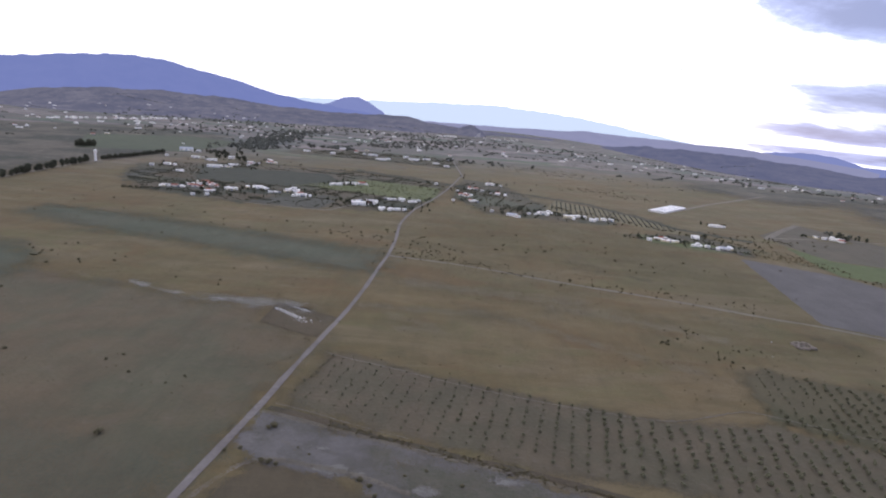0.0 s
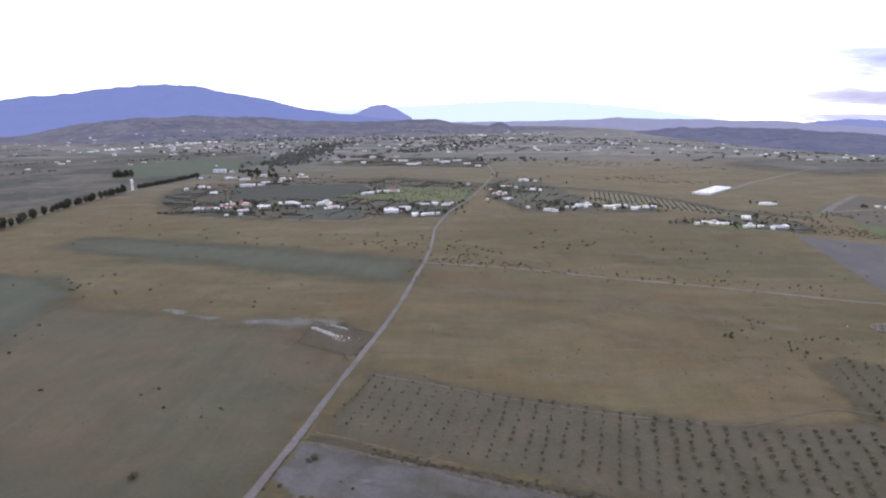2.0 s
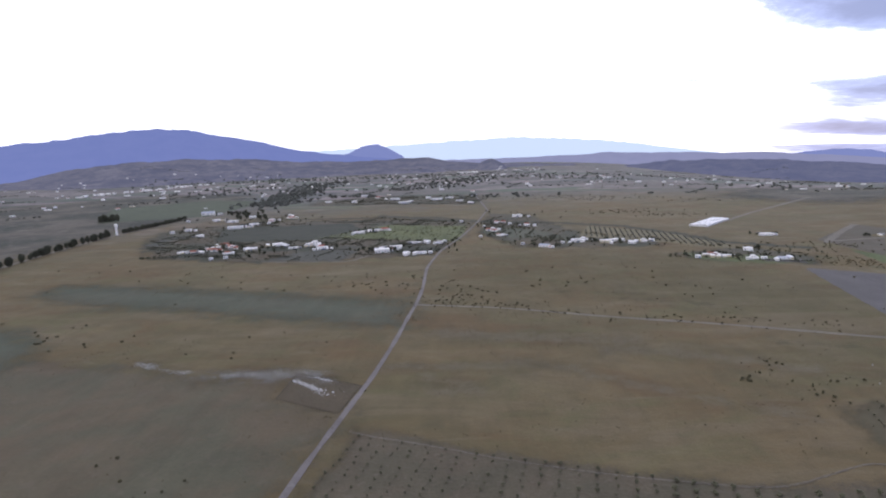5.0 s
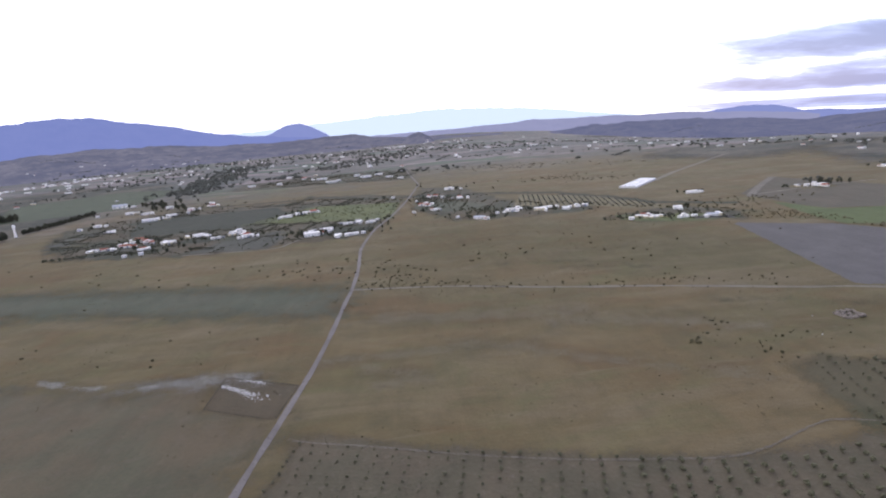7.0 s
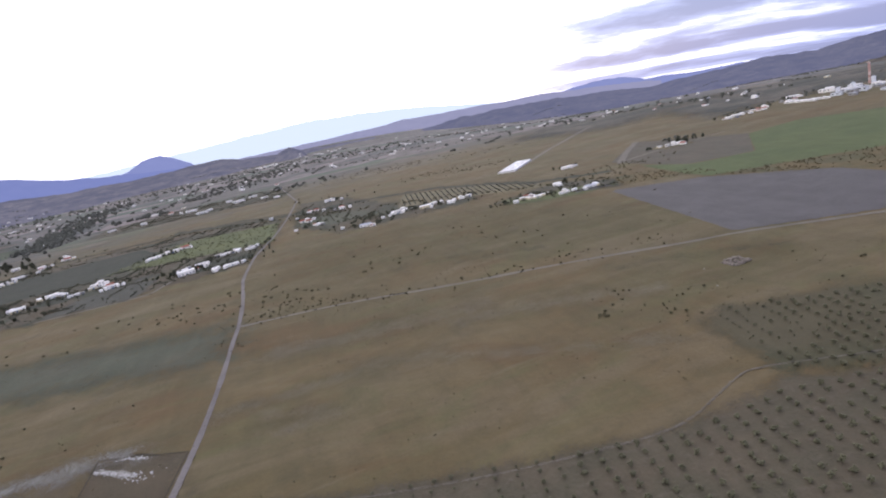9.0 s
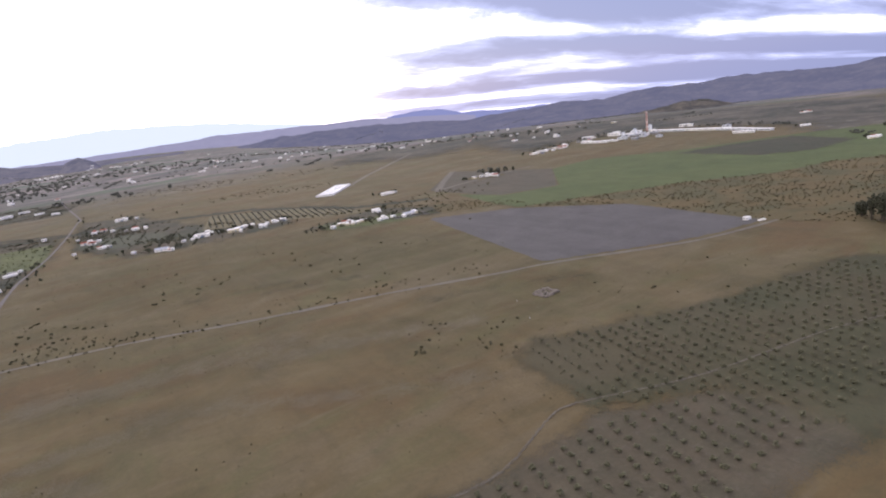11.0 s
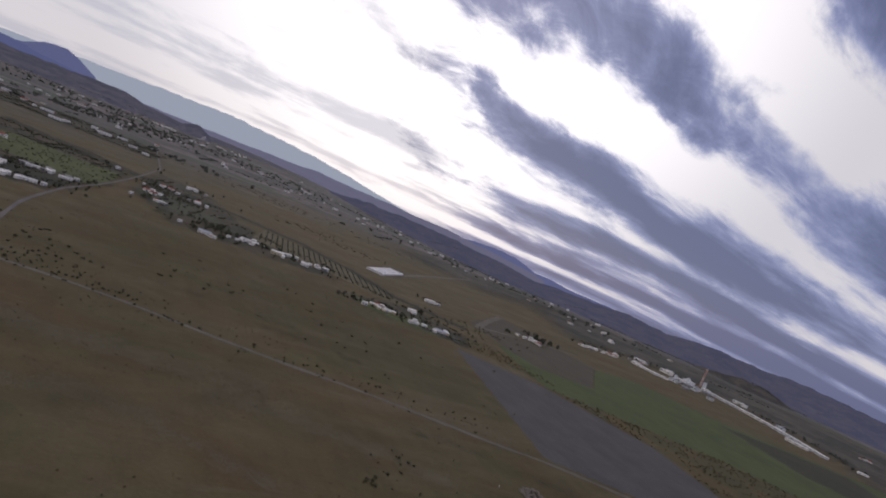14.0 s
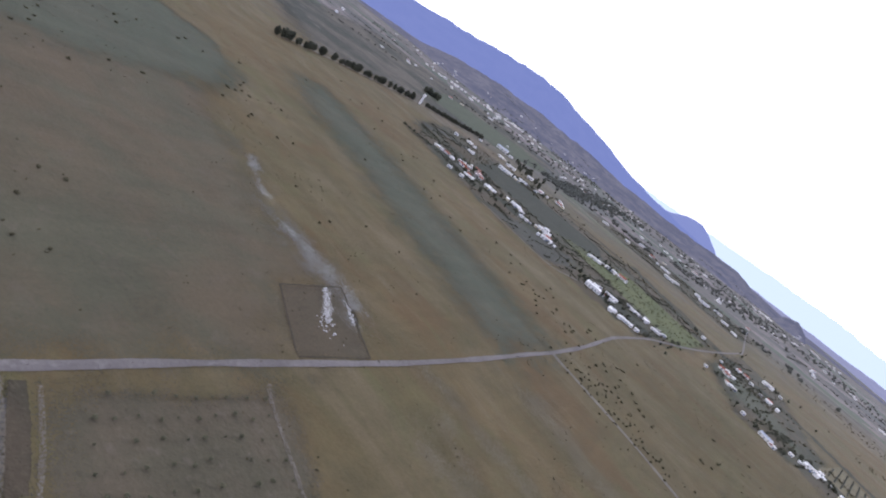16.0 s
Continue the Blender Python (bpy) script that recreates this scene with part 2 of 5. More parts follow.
def hazed_land(name, low, high, glow, amount, scrub=0.0):
    """Far ranges as a backdrop, with distance haze painted on as an even glow. scrub: how strongly bushes and bare
    patches speckle it.
    """
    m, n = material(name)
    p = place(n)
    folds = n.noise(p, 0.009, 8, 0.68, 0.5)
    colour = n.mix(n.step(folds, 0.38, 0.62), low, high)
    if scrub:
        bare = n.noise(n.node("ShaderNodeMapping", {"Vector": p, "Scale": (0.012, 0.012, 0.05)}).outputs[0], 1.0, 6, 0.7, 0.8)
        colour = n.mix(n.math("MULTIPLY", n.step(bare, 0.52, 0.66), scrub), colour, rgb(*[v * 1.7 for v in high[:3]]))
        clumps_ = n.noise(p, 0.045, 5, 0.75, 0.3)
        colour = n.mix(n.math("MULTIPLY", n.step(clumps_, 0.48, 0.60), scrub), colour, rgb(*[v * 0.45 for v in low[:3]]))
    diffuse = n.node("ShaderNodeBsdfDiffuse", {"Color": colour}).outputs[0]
    # painted haze: a flat emission mixed over the diffuse colour
    haze_glow = n.node("ShaderNodeEmission", {"Color": glow, "Strength": 1.0}).outputs[0]
    both = n.node("ShaderNodeMixShader", {0: amount, 1: diffuse, 2: haze_glow}).outputs[0]
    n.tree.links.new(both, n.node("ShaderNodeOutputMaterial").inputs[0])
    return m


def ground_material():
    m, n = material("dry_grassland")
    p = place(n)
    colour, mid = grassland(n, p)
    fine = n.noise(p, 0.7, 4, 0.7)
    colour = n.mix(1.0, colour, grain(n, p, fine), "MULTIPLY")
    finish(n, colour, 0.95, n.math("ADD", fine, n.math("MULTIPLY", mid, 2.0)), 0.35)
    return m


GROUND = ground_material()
ROAD = land("gravel_road", rgb(0.172, 0.152, 0.146), rgb(0.146, 0.128, 0.122), rgb(0.210, 0.190, 0.182), True, 0.05, 0.35, 0.12)
TRACK = land("worn_track", rgb(0.172, 0.150, 0.124), rgb(0.146, 0.126, 0.102), rgb(0.200, 0.178, 0.150), True, 0.05, 0.6, 0.2, 0.92)
GRAVEL = land("grey_gravel", rgb(0.126, 0.116, 0.113), rgb(0.092, 0.085, 0.076), rgb(0.150, 0.138, 0.132), True, 0.07, 1.1, 0.35, 0.92)
PLOUGHED = land("bare_grey_soil", rgb(0.104, 0.096, 0.094), rgb(0.096, 0.088, 0.087), rgb(0.113, 0.104, 0.102), True, 0.02, 0.1)
GREYGREEN = land("grey_green_crop", rgb(0.091, 0.091, 0.063), rgb(0.082, 0.088, 0.060), rgb(0.100, 0.094, 0.066), True, 0.02, 0.4, 0.5, 0.85)
HAZEGREEN = land("thin_green_crop", rgb(0.088, 0.086, 0.060), rgb(0.080, 0.082, 0.057), rgb(0.096, 0.088, 0.064), True, 0.02, 0.4, 0.5, 0.5)
GREEN = land("green_crop", rgb(0.090, 0.108, 0.043), rgb(0.080, 0.100, 0.040), rgb(0.102, 0.112, 0.050), True, 0.015, 0.3, 0.15)
MEADOW = land("bright_meadow", rgb(0.108, 0.116, 0.050), rgb(0.090, 0.102, 0.046), rgb(0.122, 0.122, 0.062), True, 0.04, 0.6, 0.3)
DARKGREEN = land("dark_green_crop", rgb(0.048, 0.050, 0.036), rgb(0.043, 0.046, 0.034), rgb(0.056, 0.056, 0.040), True, 0.03, 0.5, 0.25)
BROWN = land("brown_tilled_soil", rgb(0.090, 0.070, 0.045), rgb(0.080, 0.066, 0.043), rgb(0.102, 0.082, 0.056), True, 0.02, 0.5, 0.3, 0.85)
SCRUBLAND = land("scrubby_ground", rgb(0.120, 0.088, 0.040), rgb(0.086, 0.078, 0.038), rgb(0.132, 0.104, 0.060), True, 0.03, 0.6, 0.3)
CHALK = land("chalky_soil", rgb(0.25, 0.235, 0.215), rgb(0.19, 0.175, 0.155), rgb(0.37, 0.36, 0.34), True, 0.14, 0.9, 0.5, 0.72)
ORCHARD = land("orchard_soil", rgb(0.100, 0.081, 0.054), rgb(0.086, 0.075, 0.049), rgb(0.116, 0.097, 0.074), True, 0.05, 0.4, 0.4, 0.97)
GREENORCHARD = land("grassy_orchard_soil", rgb(0.088, 0.075, 0.044), rgb(0.068, 0.067, 0.037), rgb(0.096, 0.080, 0.051), True, 0.016, 0.6, 0.5, 0.88)
WASH = land("pale_worn_grass", rgb(0.156, 0.130, 0.086), rgb(0.136, 0.115, 0.074), rgb(0.172, 0.146, 0.102), True, 0.03, 0.9, 0.5, 0.55)
PALESOIL = land("pale_grove_soil", rgb(0.150, 0.126, 0.072), rgb(0.132, 0.113, 0.067), rgb(0.162, 0.137, 0.088), True, 0.04, 0.4)
DULLGREEN = land("dull_mauve_grass", rgb(0.110, 0.086, 0.054), rgb(0.089, 0.083, 0.053), rgb(0.118, 0.097, 0.070), True, 0.018, 0.5, 0.5, 0.95)
DITCH = land("dark_weeds", rgb(0.074, 0.058, 0.039), rgb(0.062, 0.053, 0.035), rgb(0.098, 0.078, 0.052), True, 0.1, 0.8, 0.25)
WHITE = plain("white_render", (0.90, 0.86, 0.81), 0.8, 0.12)
CREAM = plain("cream_render", (0.66, 0.58, 0.40), 0.8, 0.12)
PINK = plain("pale_pink_render", (0.62, 0.47, 0.42), 0.8, 0.15)
CONCRETE = plain("bare_concrete", (0.36, 0.34, 0.32), 0.85, 0.25)
ROOFWHITE = plain("whitewashed_roof", (0.80, 0.77, 0.75), 0.75, 0.16)
ROOFGREY = plain("grey_roof", (0.42, 0.43, 0.47), 0.7, 0.2)
TILE = plain("red_roof_tiles", (0.33, 0.115, 0.075), 0.8, 0.25)
DOOR = plain("blue_door_paint", (0.10, 0.16, 0.28), 0.5, 0.15)
FRAME = plain("window_frame_paint", (0.45, 0.47, 0.50), 0.5, 0.1)
PANE = plain("dark_glass", (0.025, 0.03, 0.035), 0.12, 0.1)
SHEETING = plain("white_plastic_sheeting", (0.72, 0.69, 0.68), 0.5, 0.14, 0.15)
METAL = plain("white_metal_sheet", (0.74, 0.75, 0.77), 0.45, 0.12, 0.2)
TOWERPINK = plain("faded_red_tower", (0.50, 0.31, 0.27), 0.7, 0.2, 0.2)
STONE = plain("pale_limestone", (0.46, 0.44, 0.42), 0.9, 0.25, 0.8)
MEADOWLEAF = leaves("fresh_meadow_leaves", rgb(0.060, 0.066, 0.028), rgb(0.110, 0.118, 0.052))
FAINTTRACK = land("faint_grassy_track", rgb(0.165, 0.143, 0.114), rgb(0.135, 0.116, 0.090), rgb(0.195, 0.172, 0.142), True, 0.08, 1.0, 0.35, 0.55)
GARDEN = land("dark_garden_soil", rgb(0.098, 0.081, 0.056), rgb(0.056, 0.058, 0.040), rgb(0.118, 0.096, 0.068), True, 0.022, 0.9, 0.4, 0.92)
CHALKWHITE = land("white_chalk_spill", rgb(0.36, 0.34, 0.315), rgb(0.24, 0.225, 0.20), rgb(0.48, 0.46, 0.44), True, 0.3, 1.6, 0.4, 0.75)
DARKWEED = land("dark_ditch_weeds", rgb(0.055, 0.051, 0.034), rgb(0.049, 0.048, 0.032), rgb(0.070, 0.060, 0.040), True, 0.08, 0.9, 0.3, 0.95)
OLIVEGRASS = land("olive_green_grass", rgb(0.116, 0.102, 0.048), rgb(0.104, 0.096, 0.044), rgb(0.126, 0.108, 0.058), True, 0.02, 0.7, 0.5, 0.32)
GARDENLEAF = leaves("dusty_garden_leaves", rgb(0.046, 0.047, 0.030), rgb(0.082, 0.080, 0.052))
FALLOW = land("grey_brown_fallow", rgb(0.098, 0.083, 0.060), rgb(0.090, 0.080, 0.058), rgb(0.108, 0.092, 0.068), True, 0.02, 0.3, 0.12)
CHALKFAN = land("dusty_chalk_fan", rgb(0.175, 0.165, 0.145), rgb(0.145, 0.135, 0.116), rgb(0.22, 0.207, 0.188), True, 0.1, 0.6, 0.5, 0.75)
PLOTGREY = land("grey_tilled_plot", rgb(0.080, 0.077, 0.062), rgb(0.072, 0.072, 0.058), rgb(0.092, 0.086, 0.070), True, 0.03, 0.5, 0.3, 0.9)
DARKFIELD = land("dark_crop_in_green", rgb(0.062, 0.059, 0.039), rgb(0.053, 0.055, 0.036), rgb(0.072, 0.067, 0.045), True, 0.03, 0.4, 0.4)
DEBRIS = land("pale_gravel_debris", rgb(0.190, 0.178, 0.165), rgb(0.150, 0.140, 0.130), rgb(0.26, 0.25, 0.24), True, 0.2, 1.2, 0.4, 0.8)
WEEDYGRAVEL = land("weedy_gravel", rgb(0.092, 0.084, 0.064), rgb(0.078, 0.076, 0.054), rgb(0.120, 0.108, 0.094), True, 0.12, 0.6, 0.5, 0.85)
DARKSCRUB = land("dark_scrubby_plain", rgb(0.112, 0.097, 0.076), rgb(0.048, 0.050, 0.040), rgb(0.215, 0.185, 0.150), True, 0.009, 0.9, 0.5, 0.92)
FARMEADOW = land("dim_green_field", rgb(0.080, 0.090, 0.058), rgb(0.072, 0.083, 0.054), rgb(0.092, 0.096, 0.064), True, 0.03, 0.5, 0.3, 0.95)
TUSSOCK = leaves("dry_tussock_blades", rgb(0.060, 0.050, 0.026), rgb(0.100, 0.084, 0.045))
DARKWASH = land("dark_weedy_grass", rgb(0.062, 0.052, 0.029), rgb(0.058, 0.050, 0.028), rgb(0.072, 0.060, 0.035), True, 0.05, 1.0, 0.5, 0.6)
RUBBLE = plain("brown_field_stone", (0.23, 0.195, 0.165), 0.9, 0.3, 0.8)
BARK = plain("grey_bark", (0.12, 0.10, 0.08), 0.95, 0.3, 1.5)
OLIVE = leaves("olive_leaves", rgb(0.072, 0.069, 0.041), rgb(0.112, 0.106, 0.064))
SHRUB = leaves("dark_shrub_leaves", rgb(0.054, 0.048, 0.026), rgb(0.096, 0.084, 0.047))
DRYSCRUB = leaves("dry_scrub_leaves", rgb(0.062, 0.054, 0.030), rgb(0.112, 0.092, 0.051))
HEDGE = leaves("dusty_hedge_leaves", rgb(0.042, 0.042, 0.028), rgb(0.078, 0.076, 0.050))
CONIFER = leaves("dark_tree_leaves", rgb(0.030, 0.031, 0.020), rgb(0.066, 0.066, 0.042))
# leaf colours lifted and greyed, so distance haze is painted into the far trees
HAZEGROVE = leaves("haze_paled_grove_leaves", rgb(0.072, 0.075, 0.062), rgb(0.110, 0.110, 0.090))


# ---- the lie of the land ----
def ground_height(x, y):
    """Level near by; far off the plain falls a little, and more in the east, shaped to fit the skyline in the camera's
    view.
    """
    r, b = math.hypot(x - 10, y - 60), math.degrees(math.atan2(x - 10, y - 60))
    t, e = min(max((r - 1600) / 3200, 0), 1), min(max((b - 4) / 30, 0), 1) * min(max((170 - b) / 40, 0), 1)
    f = min(max((r - 950) / 2400, 0), 1)
    return -16 * t * t * (3 - 2 * t) - 100 * e * e * (3 - 2 * e) * f * f * (3 - 2 * f)


# ---- building blocks ----
def part(name, bm, mat, parent=None, label="", smooth=False):
    me = bpy.data.meshes.new(name)
    if smooth:
        for f in bm.faces:
            f.smooth = True
    bm.to_mesh(me)
    bm.free()
    me.materials.append(mat)
    ob = new(name, me)
    ob.parent = parent
    return tagged(ob, label)


def block(bm, cx, cy, z0, sx, sy, sz, turn=0.0, bevel=0.0):
    made = bmesh.ops.create_cube(bm, size=1.0)["verts"]
    m = Matrix.Translation((cx, cy, z0 + sz / 2)) @ Matrix.Rotation(turn, 4, "Z") @ Matrix.Diagonal((sx, sy, sz, 1))
    bmesh.ops.transform(bm, matrix=m, verts=made)
    if bevel:
        edges = {e for v in made for e in v.link_edges}
        bmesh.ops.bevel(bm, geom=list(edges), offset=bevel, segments=1, affect="EDGES")
    return made


def from_arrays(name, verts, faces, mat, edge=None, smooth=True):
    me = bpy.data.meshes.new(name)
    me.from_pydata([tuple(v) for v in verts], [], [tuple(f) for f in faces])
    if edge is not None:
        me.attributes.new("edge", "FLOAT", "POINT").data.foreach_set("value", np.asarray(edge, dtype=np.float32))
    if smooth:
        me.polygons.foreach_set("use_smooth", [True] * len(me.polygons))
    me.materials.append(mat)
    return new(name, me)


def curve_through(points, step=3.0):
    """Points along a smooth line through the given ones."""
    p = np.array([points[0], *points, points[-1]], float)
    out = []
    for a, b, c, d in zip(p[:-3], p[1:-2], p[2:-1], p[3:]):
        k = max(2, int(np.linalg.norm(c - b) / step))
        for t in np.linspace(0, 1, k, endpoint=False):
            out.append(0.5 * (2 * b + (c - a) * t + (2 * a - 5 * b + 4 * c - d) * t**2 + (3 * b - a - 3 * c + d) * t**3))
    return np.array([*out, p[-1]])


def wobble(x, y, scale, seed=0.0):
    return noise.noise(Vector((x * scale, y * scale, seed)))


def ribbon(name, points, width, mat, z, label, category="road", vary=0.15):
    """A road or track: a slightly crowned strip that follows a line, with ragged verges."""
    line = curve_through(points)
    ahead = np.gradient(line, axis=0)
    side = np.stack([ahead[:, 1], -ahead[:, 0]], 1) / np.linalg.norm(ahead, axis=1)[:, None]
    across = np.array([-0.72, -0.5, -0.22, 0.0, 0.22, 0.5, 0.72])
    fade, rise = (0.0, 0.72, 1, 0.9, 1, 0.72, 0.0), (0.0, 0.03, 0.02, 0.06, 0.02, 0.03, 0.0)
    verts, edge, faces = [], [], []
    for i, (p, s) in enumerate(zip(line, side)):
        w = width * (1 + vary * 2 * wobble(p[0], p[1], 0.06, z * 50))
        for a, f, r in zip(across, fade, rise):
            verts.append((*(p + s * a * w), z + r + ground_height(*p)))
            edge.append(f)
        if i:
            faces += [(7 * i - 7 + k, 7 * i - 6 + k, 7 * i + k + 1, 7 * i + k) for k in range(6)]
    return tagged(from_arrays(name, verts, faces, mat, edge), label, category, kind="structure")


def signed(poly, x, y):
    """Distance to the outline of a polygon, positive inside."""
    poly = np.asarray(poly, float)
    inside, far = np.zeros(x.shape, bool), np.full(x.shape, 1e9)
    for (ax, ay), (bx, by) in zip(poly, np.roll(poly, -1, 0)):
        dx, dy = bx - ax, by - ay
        t = np.clip(((x - ax) * dx + (y - ay) * dy) / (dx * dx + dy * dy + 1e-9), 0, 1)
        far = np.minimum(far, np.hypot(x - ax - t * dx, y - ay - t * dy))
        cross = (ay > y) != (by > y)
        inside ^= cross & (x < (bx - ax) * (y - ay) / (by - ay + 1e-12) + ax)
    return np.where(inside, far, -far)


def field(name, poly, mat, z, label, feather=4.0, cell=4.0, category="field"):
    """A plot of land: a sheet just over the ground whose edge fades raggedly into it."""
    p = np.array(poly, float)
    xs = np.arange(p[:, 0].min() - feather, p[:, 0].max() + feather + cell, cell)
    ys = np.arange(p[:, 1].min() - feather, p[:, 1].max() + feather + cell, cell)
    gx, gy = np.meshgrid(xs, ys)
    d = signed(p, gx, gy)
    edge = np.clip(d / feather * 0.5 + 0.5, 0, 1)
    nx = len(xs)
    keep = {}
    verts, values, faces = [], [], []
    flat_d, fx, fy, fe = d.ravel(), gx.ravel(), gy.ravel(), edge.ravel()

    def vert(i):
        if i not in keep:
            keep[i] = len(verts)
            verts.append((fx[i], fy[i], z + ground_height(fx[i], fy[i]) + 0.015 * noise.noise(Vector((fx[i] * 0.1, fy[i] * 0.1, 0)))))
            values.append(fe[i])
        return keep[i]

    for j in range(len(ys) - 1):
        for i in range(nx - 1):
            quad = (j * nx + i, j * nx + i + 1, (j + 1) * nx + i + 1, (j + 1) * nx + i)
            if max(flat_d[k] for k in quad) > -feather:
                faces.append([vert(k) for k in quad])
    return tagged(from_arrays(name, verts, faces, mat, values), label, category, kind="structure")


def clumps(bm, count, size, centre, spread, rng, flat=0.75):
    """Many small uneven leaf clumps spread through a crown."""
    for _ in range(count):
        while True:
            q = Vector((rng.uniform(-1, 1), rng.uniform(-1, 1), rng.uniform(-1, 1)))
            if 0.25 < q.length < 1:
                break
        made = bmesh.ops.create_icosphere(bm, subdivisions=1, radius=size * rng.uniform(0.6, 1.25))["verts"]
        at = Vector(centre) + Vector((q.x * spread[0], q.y * spread[1], q.z * spread[2]))
        for v in made:
            v.co = Vector((v.co.x, v.co.y, v.co.z * flat)) * rng.uniform(0.65, 1.3) + at


def tree(name, height, width, leaf, label, seed, count=70, stem=0.35, limbs=4, category="tree", group=""):
    rng = random.Random(seed)
    root = tagged(new(name), label, category, group)
    bm = bmesh.new()
    r = height * 0.035 + 0.03

    def limb(a, b, r0, r1):
        m = Vector(b) - Vector(a)
        made = bmesh.ops.create_cone(bm, segments=6, radius1=r0, radius2=r1, depth=m.length, cap_ends=True)["verts"]
        bmesh.ops.transform(bm, matrix=Matrix.Translation((Vector(a) + Vector(b)) / 2) @ m.to_track_quat("Z", "Y").to_matrix().to_4x4(), verts=made)

    fork = (rng.uniform(-0.06, 0.06) * height, rng.uniform(-0.06, 0.06) * height, height * stem)
    limb((0, 0, -0.1), fork, r, r * 0.7)
    for k in range(limbs):
        a = k * 6.28 / limbs + rng.uniform(-0.4, 0.4)
        limb(fork, (math.cos(a) * width * 0.3, math.sin(a) * width * 0.3, height * rng.uniform(0.6, 0.8)), r * 0.6, r * 0.2)
    part("trunk", bm, BARK, root)
    bm = bmesh.new()
    low = height * stem * 0.75
    clumps(bm, count, width * (0.13 if count > 50 else 0.105), (0, 0, (low + height) / 2), (width * 0.42, width * 0.42, (height - low) * 0.45), rng)
    part("crown", bm, leaf, root)
    return root


def bush(name, size, seed, label, leaf=None):
    rng = random.Random(seed)
    root = tagged(new(name), label, "bush", "shrubs dotted over the grassland")
    bm = bmesh.new()
    for k in range(4):
        a = k * 1.6
        made = bmesh.ops.create_cone(bm, segments=5, radius1=0.06 * size, radius2=0.02 * size, depth=size * 0.5, cap_ends=True)["verts"]
        bmesh.ops.transform(bm, matrix=Matrix.Translation((math.cos(a) * 0.1 * size, math.sin(a) * 0.1 * size, size * 0.2)) @ Matrix.Rotation(0.4, 4, Vector((math.sin(a), math.cos(a), 0))), verts=made)
    part("stem", bm, BARK, root)
    bm = bmesh.new()
    clumps(bm, 34, size * 0.2, (0, 0, size * 0.42), (size * 0.55, size * 0.5, size * 0.34), rng, 0.8)
    part("foliage", bm, leaf or SHRUB, root)
    return root


def put(ob, x, y, turn=0.0, z=0.0, scale=1.0):
    """A copy of a thing, standing at a place."""
    c = copy_thing(ob, pose(x, y, z, 0, 0, turn))
    c.scale = (scale, scale, scale)
    return c


def away(ob):
    """Removes a pattern piece once its copies stand."""
    for o in (*ob.children_recursive, ob):
        bpy.data.objects.remove(o)


# ---- the ground, to the horizon ----
def build_ground():
    rings = [0, *np.geomspace(20, 4880, 56)]
    verts, faces, k = [(10, 60, 0)], [], 144
    for r in rings[1:]:
        for i in range(k):
            a = 2 * math.pi * i / k
            x, y = 10 + r * math.sin(a), 60 + r * math.cos(a)
            verts.append((x, y, ground_height(x, y)))
    faces += [(0, 1 + (i + 1) % k, 1 + i) for i in range(k)]
    for j in range(len(rings) - 2):
        for i in range(k):
            a, b = 1 + j * k + i, 1 + j * k + (i + 1) % k
            faces.append((a, b, b + k, a + k))
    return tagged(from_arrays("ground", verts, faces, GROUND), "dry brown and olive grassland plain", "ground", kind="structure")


build_ground()


# ---- ranges and hills round the plain ----
HILLS = {}


def land_height(x, y):
    """The height of plain or hillside."""
    b, r, z = math.degrees(math.atan2(x - 10, y - 60)), math.hypot(x - 10, y - 60), ground_height(x, y)
    for start, near, crest, grid in HILLS.values():
        i, t = (b - start) / 0.25, (r - near) / (crest - near) * (grid.shape[1] - 1)
        if 0 <= i < len(grid) - 1 and 0 <= t < grid.shape[1] - 1:
            a, c, fi, ft = int(i), int(t), i % 1, t % 1
            top = grid[a, c] * (1 - fi) + grid[a + 1, c] * fi
            far = grid[a, c + 1] * (1 - fi) + grid[a + 1, c + 1] * fi
            z = max(z, top * (1 - ft) + far * ft)
    return z

def ridge(name, outline, near, crest, mat, label, rough=0.12, depth=250, seed=1.0, steps=14, base=-20, jags=0.6):
    """A range of hills: its crest follows (bearing, height) pairs at the distance crest and falls to the plain at near."""
    bear, tall = np.array(outline, float).T
    fine = np.arange(bear[0], bear[-1] + 0.01, 0.25)
    tops = np.interp(fine, bear, tall)
    prof = [*np.linspace(0, 1, steps), 1.35]
    verts, faces = [], []
    for i, (b, h) in enumerate(zip(fine, tops)):
        fall = min(1, (i + 1) / 6, (len(fine) - i) / 6)
        for j, t in enumerate(prof):
            r = near + (crest - near) * min(t, 1) + (depth if t > 1 else 0)
            x, y = 10 + r * math.sin(radians(b)), 60 + r * math.cos(radians(b))
            lift = t * t * (3 - 2 * t) if t <= 1 else 0.35
            fold = noise.fractal(Vector((x * 0.004, y * 0.004, seed)), 0.9, 2.1, 5)
            gully = abs(noise.noise(Vector((b * 0.9 + 0.6 * fold, seed * 3, t * 1.2)))) + 0.5 * abs(noise.noise(Vector((b * 2.3, seed * 5, t * 2.0))))
            jag = noise.fractal(Vector((b * 1.3, seed, t * 0.5)), 0.8, 2.2, 4)
            span = h - base
            z = base + span * lift * (1 + rough * fold * (1.3 - t) * 2.0) + (span * 0.05 * jag + 2 * jag) * lift * jags - span * rough * 1.1 * (0.45 - gully) * max(0.0, t * (1 - t)) * 2.2
            if t == 0:
                z = base - 15
            verts.append((x, y, z * fall + (base - 10) * (1 - fall)))
    HILLS[name] = (bear[0], near, crest, np.array(verts)[:, 2].reshape(len(fine), -1)[:, :steps])
    k = len(prof)
